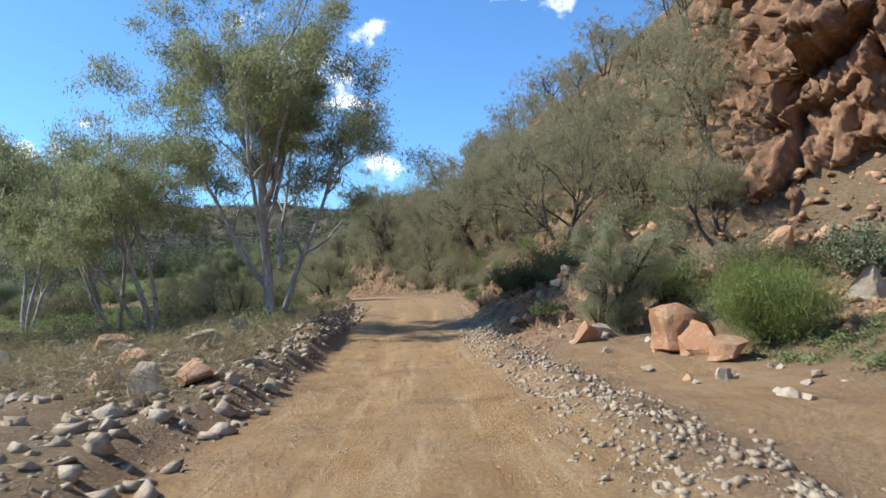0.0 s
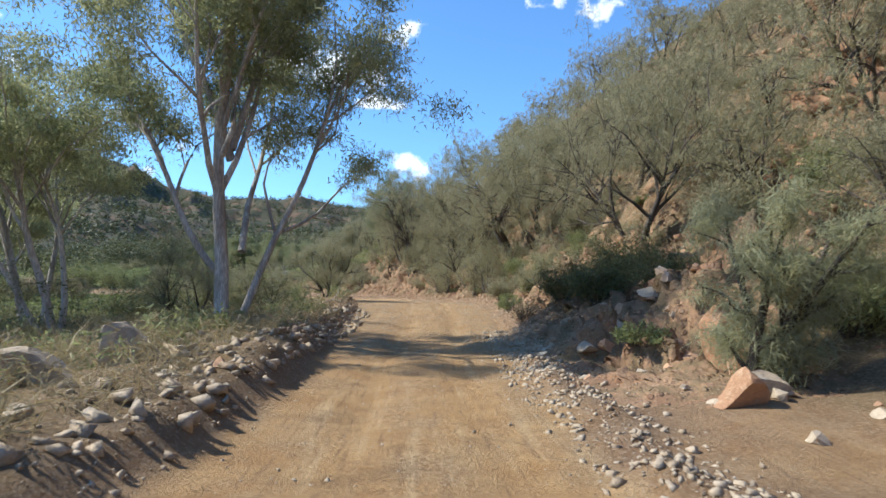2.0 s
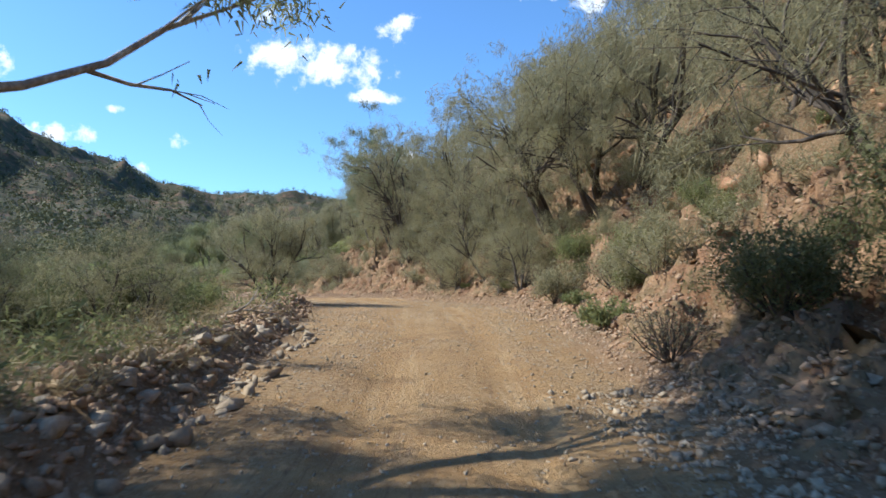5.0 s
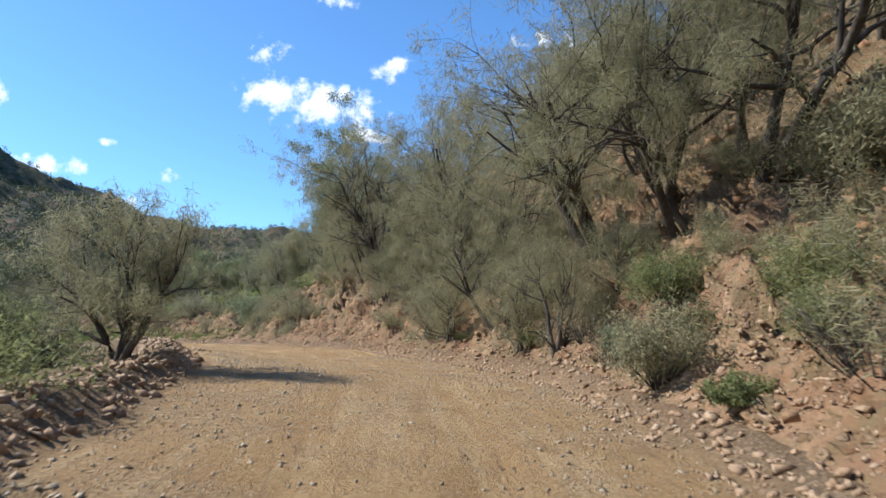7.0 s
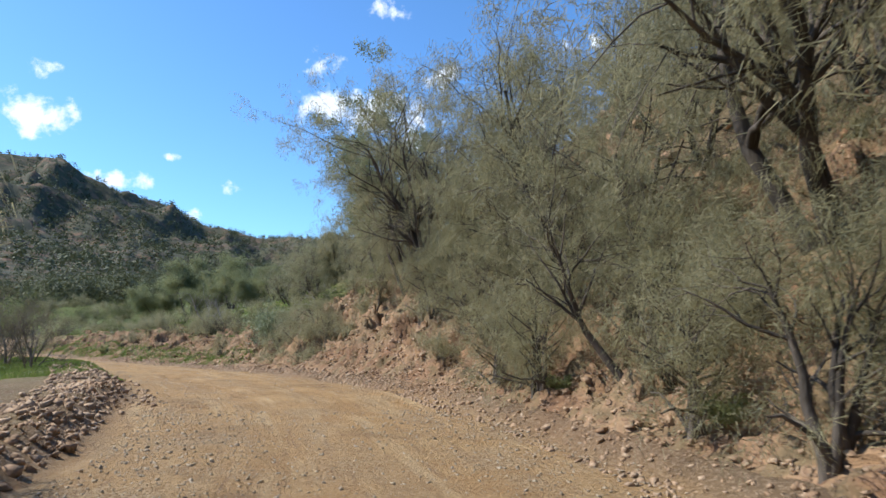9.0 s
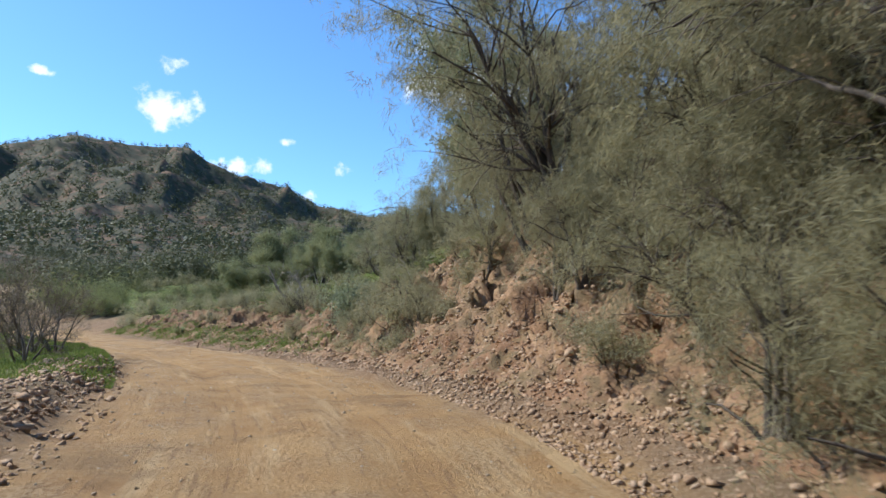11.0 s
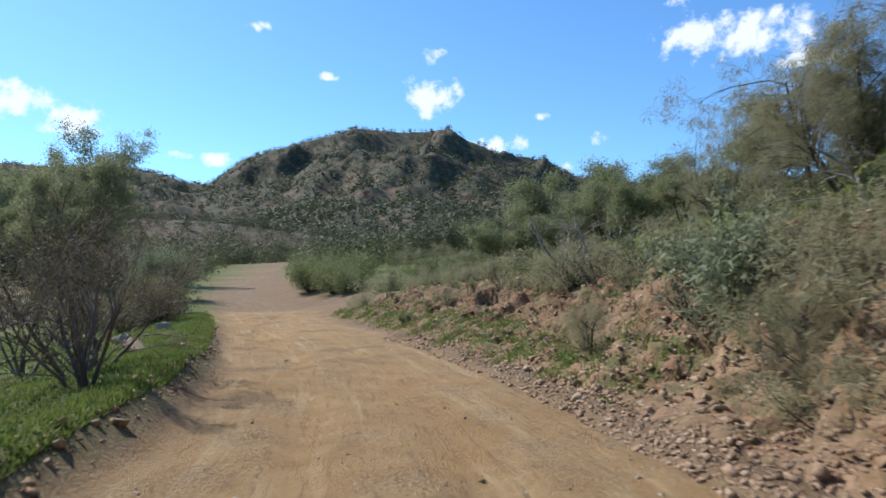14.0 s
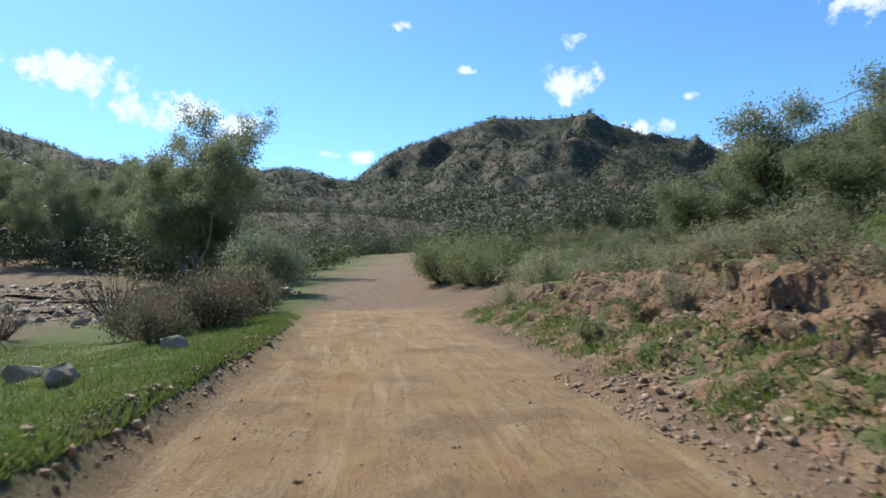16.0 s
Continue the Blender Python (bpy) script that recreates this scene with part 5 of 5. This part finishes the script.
# valley on the left
spots = clear(np.stack([rng.uniform(-60, -5, 900), rng.uniform(22, 105, 900)], 1), 8.5)
spots = spots[(spots[:, 1] < 58) & (spots[:, 1] - 0.2 * spots[:, 0] < 66)][:420]
n = len(spots)
some = np.arange(n) % 4 != 1
cover("valley_scrub", spots[some], rng.uniform(1.2, 3.4, n)[some], rng.uniform(0.7, 2.0, n)[some], 600, (0.04, 0.023), M_SCRUB, 92, "dark olive scrub filling the valley", "scrub")
cover("valley_bushes", spots[1::4], rng.uniform(1.2, 3.0, n)[1::4], rng.uniform(0.7, 1.8, n)[1::4], 600, (0.04, 0.023), M_GREEN, 102, "green rounded bushes filling the valley", "scrub")
spots = clear(np.stack([rng.uniform(-75, 20, 900), rng.uniform(84, 150, 900)], 1), 8.5)
far_creek = ((spots[:, 0] + 62) / 34) ** 2 + ((spots[:, 1] - 88) / 13) ** 2 < 1
beside = np.abs(along(spots[:, 0], spots[:, 1])[1]) < 30
near_spots = spots[~far_creek & beside][:170]
spots = spots[~far_creek & ~beside][:420]
n = len(near_spots)
cover("bench_bushes", near_spots, rng.uniform(1.2, 3.0, n), rng.uniform(0.8, 2.2, n), 750, (0.04, 0.02), M_SCRUB, 103, "olive bushes crowding the bench above the track", "scrub", 0.6)
n = len(spots)
cover("bench_scrub", spots, rng.uniform(1.4, 3.6, n), rng.uniform(1.0, 3.0, n), 300, (0.075, 0.036), M_SCRUB, 99, "green and olive scrub above the far track", "scrub")
a, r = rng.uniform(radians(-12), radians(100), 4600), 88 + 240 * rng.uniform(0, 1, 4600) ** 1.3
spots = clear(np.stack([-5 - np.sin(a) * r, 50 + np.cos(a) * r], 1), 7.5)
creek = ((spots[:, 0] + 62) / 34) ** 2 + ((spots[:, 1] - 88) / 15) ** 2 < 1
verge = (np.abs(spots[:, 0] + 30) < 22) & (spots[:, 1] < 92) & (spots[:, 1] - 60 < -0.75 * (spots[:, 0] + 4))
spots = spots[~(creek | verge)]
n = len(spots)
cover("woodland", spots, rng.uniform(2.2, 5.5, n), rng.uniform(1.6, 4.4, n), 150, (0.1, 0.072), M_FAR, 93, "open scrub and low trees across the valley floor", "woodland", 0.18)
a, r = rng.uniform(radians(-14), radians(104), 19000), 285 + 855 * rng.uniform(0, 1, 19000) ** 0.85
spots = np.stack([-5 - np.sin(a) * r, 50 + np.cos(a) * r], 1)
n = len(spots)
cover("hill_woodland", spots, rng.uniform(3.5, 8, n), rng.uniform(2.6, 6, n), 15, (0.3, 0.28), M_FAR, 94, "dark scrub dotted over the far hillsides", "woodland", 0.12)

a, r = rng.uniform(radians(54), radians(102), 420), rng.uniform(112, 260, 420)
spots = np.stack([-5 - np.sin(a) * r, 50 + np.cos(a) * r], 1)
n = len(spots)
cover("creek_woodland", spots, rng.uniform(4, 8, n), rng.uniform(3, 6.5, n), 190, (0.14, 0.1), M_FAR, 98, "dark dense trees along the far side of the creek", "woodland", 0.25)

spots = clear(np.stack([rng.uniform(-135, -42, 1100), rng.uniform(98, 200, 1100)], 1), 6.0)
n = len(spots)
cover("far_scrub", spots, rng.uniform(2.0, 4.5, n), rng.uniform(1.2, 3.0, n), 70, (0.15, 0.1), M_SCRUB, 101, "dark olive scrub beside the far track", "scrub")
# grass
n = 95000
spots = at(rng.uniform(61, 100, n), -2.95 - rng.uniform(0, 1, n) ** 1.7 * 14)
z = ground(spots[:, 0], spots[:, 1])[0]
v, f = blades(rng, np.concatenate([spots, z[:, None]], 1), rng.normal(size=(n, 3)) * 0.5 + np.array([0, 0, 1]), 0.09, 0.026)
tagged(new("verge_grass", mesh_from("verge_grass", v, f, M_GRASS)), "short bright green grass on the verge", "grass", kind="stuff")
n = 42000
spots = at(rng.uniform(64, 104, n), 6.9 + rng.uniform(0, 1, n) * 8)
z = ground(spots[:, 0], spots[:, 1])[0]
v, f = blades(rng, np.concatenate([spots, z[:, None]], 1), rng.normal(size=(n, 3)) * 0.5 + np.array([0, 0, 1]), 0.1, 0.035)
tagged(new("bank_grass", mesh_from("bank_grass", v, f, M_GRASS)), "thin green grass along the top of the bank", "grass", kind="stuff")
n = 12000
tuft = at(rng.uniform(70, 98, 260), rng.uniform(3.4, 5.2, 260))
spots = tuft[rng.integers(0, 260, n)] + rng.normal(size=(n, 2)) * 0.2
z = ground(spots[:, 0], spots[:, 1])[0]
v, f = blades(rng, np.concatenate([spots, z[:, None] - 0.02], 1), rng.normal(size=(n, 3)) * 0.6 + np.array([0, 0, 1]), 0.16, 0.03)
tagged(new("foot_tufts", mesh_from("foot_tufts", v, f, M_GRASS)), "tufts of green weeds at the foot of the bank", "grass", kind="stuff")
n = 1300
spots = at(rng.uniform(9, 36, n), -3.2 - rng.uniform(0, 1, n) * 14)
cover("tussocks", spots, rng.uniform(0.3, 0.7, n), rng.uniform(0.25, 0.5, n), 60, (0.55, 0.03), M_STRAW, 95, "tussocks of dry straw-coloured grass", "grass", 1.5)
n = 150
spots = at(rng.uniform(15, 40, n), -3.4 - rng.uniform(0, 1, n) * 14)
cover("flat_herbs", spots, rng.uniform(0.4, 1.1, n), rng.uniform(0.25, 0.7, n), 110, (0.2, 0.06), M_GREEN, 96, "low green herbs between the stones", "grass", 0.9)
n = 300
spots = np.stack([rng.uniform(7.5, 13, n), rng.uniform(6, 13.2, n)], 1)
cover("mat_plants", spots, rng.uniform(0.3, 0.6, n), rng.uniform(0.08, 0.2, n), 60, (0.25, 0.14), M_GREEN, 97, "low broad-leaved green plants on the flat", "grass")


# ---- creek ----
def build_creek():
    """Shallow pools between the cobbles of the creek bed."""
    m, t, bsdf = material("creek_water", 0.08)
    bsdf.inputs["Base Color"].default_value = (0.09, 0.075, 0.055, 1)
    bsdf.inputs["Specular IOR Level"].default_value = 0.5
    add_bump(t, bsdf, noise_out(t, position(t), 3.0, 3), 0.25, 0.05)
    rng = np.random.default_rng(120)
    for x, y, wide, deep in ((-58, 85.5, 11, 1.6), (-66, 88.5, 13, 1.8), (-55, 90.5, 9, 1.5), (-73, 86, 10, 1.6), (-62, 93, 12, 1.5)):
        ang = np.linspace(0, 2 * np.pi, 40, endpoint=False)
        reach = 1 + 0.35 * np.sin(3 * ang + rng.uniform(0, 6)) + 0.2 * np.sin(7 * ang + rng.uniform(0, 6))
        lx, ly = np.cos(ang) * reach * wide / 2, np.sin(ang) * reach * deep / 2
        px, py = x + 0.8 * lx - 0.6 * ly, y + 0.6 * lx + 0.8 * ly
        z = float(np.mean(ground(px, py)[0])) + 0.1
        bm = bmesh.new()
        bm.faces.new([bm.verts.new((a - x, b - y, 0)) for a, b in zip(px, py)])
        me = bpy.data.meshes.new("creek_pool")
        bm.to_mesh(me)
        bm.free()
        me.materials.append(m)
        ob = new("water", me)
        ob.matrix_basis = pose(x, y, z)
        tagged(ob, "shallow glinting pool of water in the stony creek bed", "water", kind="structure")


build_creek()


# ---- dead wood ----
def dead_wood(seed, stems, counts):
    rng = np.random.default_rng(seed)
    lines, _ = skeleton_of(rng, stems, counts, 0.5, 0.7, 0.25, (0.0, 0.0, 0.0), 0.3)
    v, f = tubes(lines, 6)
    return mesh_from("dead_branch", v, f, M_DEAD, True)


for x, y, z, seed, stems in ((-1.5, 34.9, 0.1, 3, [((0, 0, 0), (0.5, 0.9, 0.1), 2.2, 0.06), ((0.2, -0.4, 0), (0.9, 0.4, 0.15), 1.8, 0.05)]),
                             (-2.2, 33.6, 0.06, 4, [((0, 0, 0), (-0.6, -0.8, 0.12), 2.0, 0.05)]), (-0.9, 36.6, 0.05, 5, [((0, 0, 0), (-0.5, 0.8, 0.2), 1.4, 0.04)])):
    ob = new("dead_branch", dead_wood(seed, stems, (4, 2)))
    ob.matrix_basis = pose(x, y, ground_z(x, y) + z)
    ob.scale = (0.5, 0.5, 0.5)
    tagged(ob, "bleached dead branch lying on the stony shoulder", "branch", "dead branches")
for x, y, seed, size in ((-10.3, 80.4, 8, 1.0), (-8.9, 79.2, 9, 0.8), (-2.4, 73.2, 10, 0.7)):
    ob = new("dead_tree", dead_wood(seed, [((0, 0, -0.2), (-0.3, -0.2, 1), 2.4, 0.07), ((0.1, 0, -0.2), (0.5, 0.1, 1), 2.0, 0.05), ((0, 0.1, -0.2), (-0.7, 0.3, 0.7), 2.0, 0.05)], (5, 3, 2)))
    ob.matrix_basis = pose(x, y, ground_z(x, y))
    ob.scale = (size, size, size)
    tagged(ob, "leafless bleached dead tree on the bank", "tree", "dead trees")
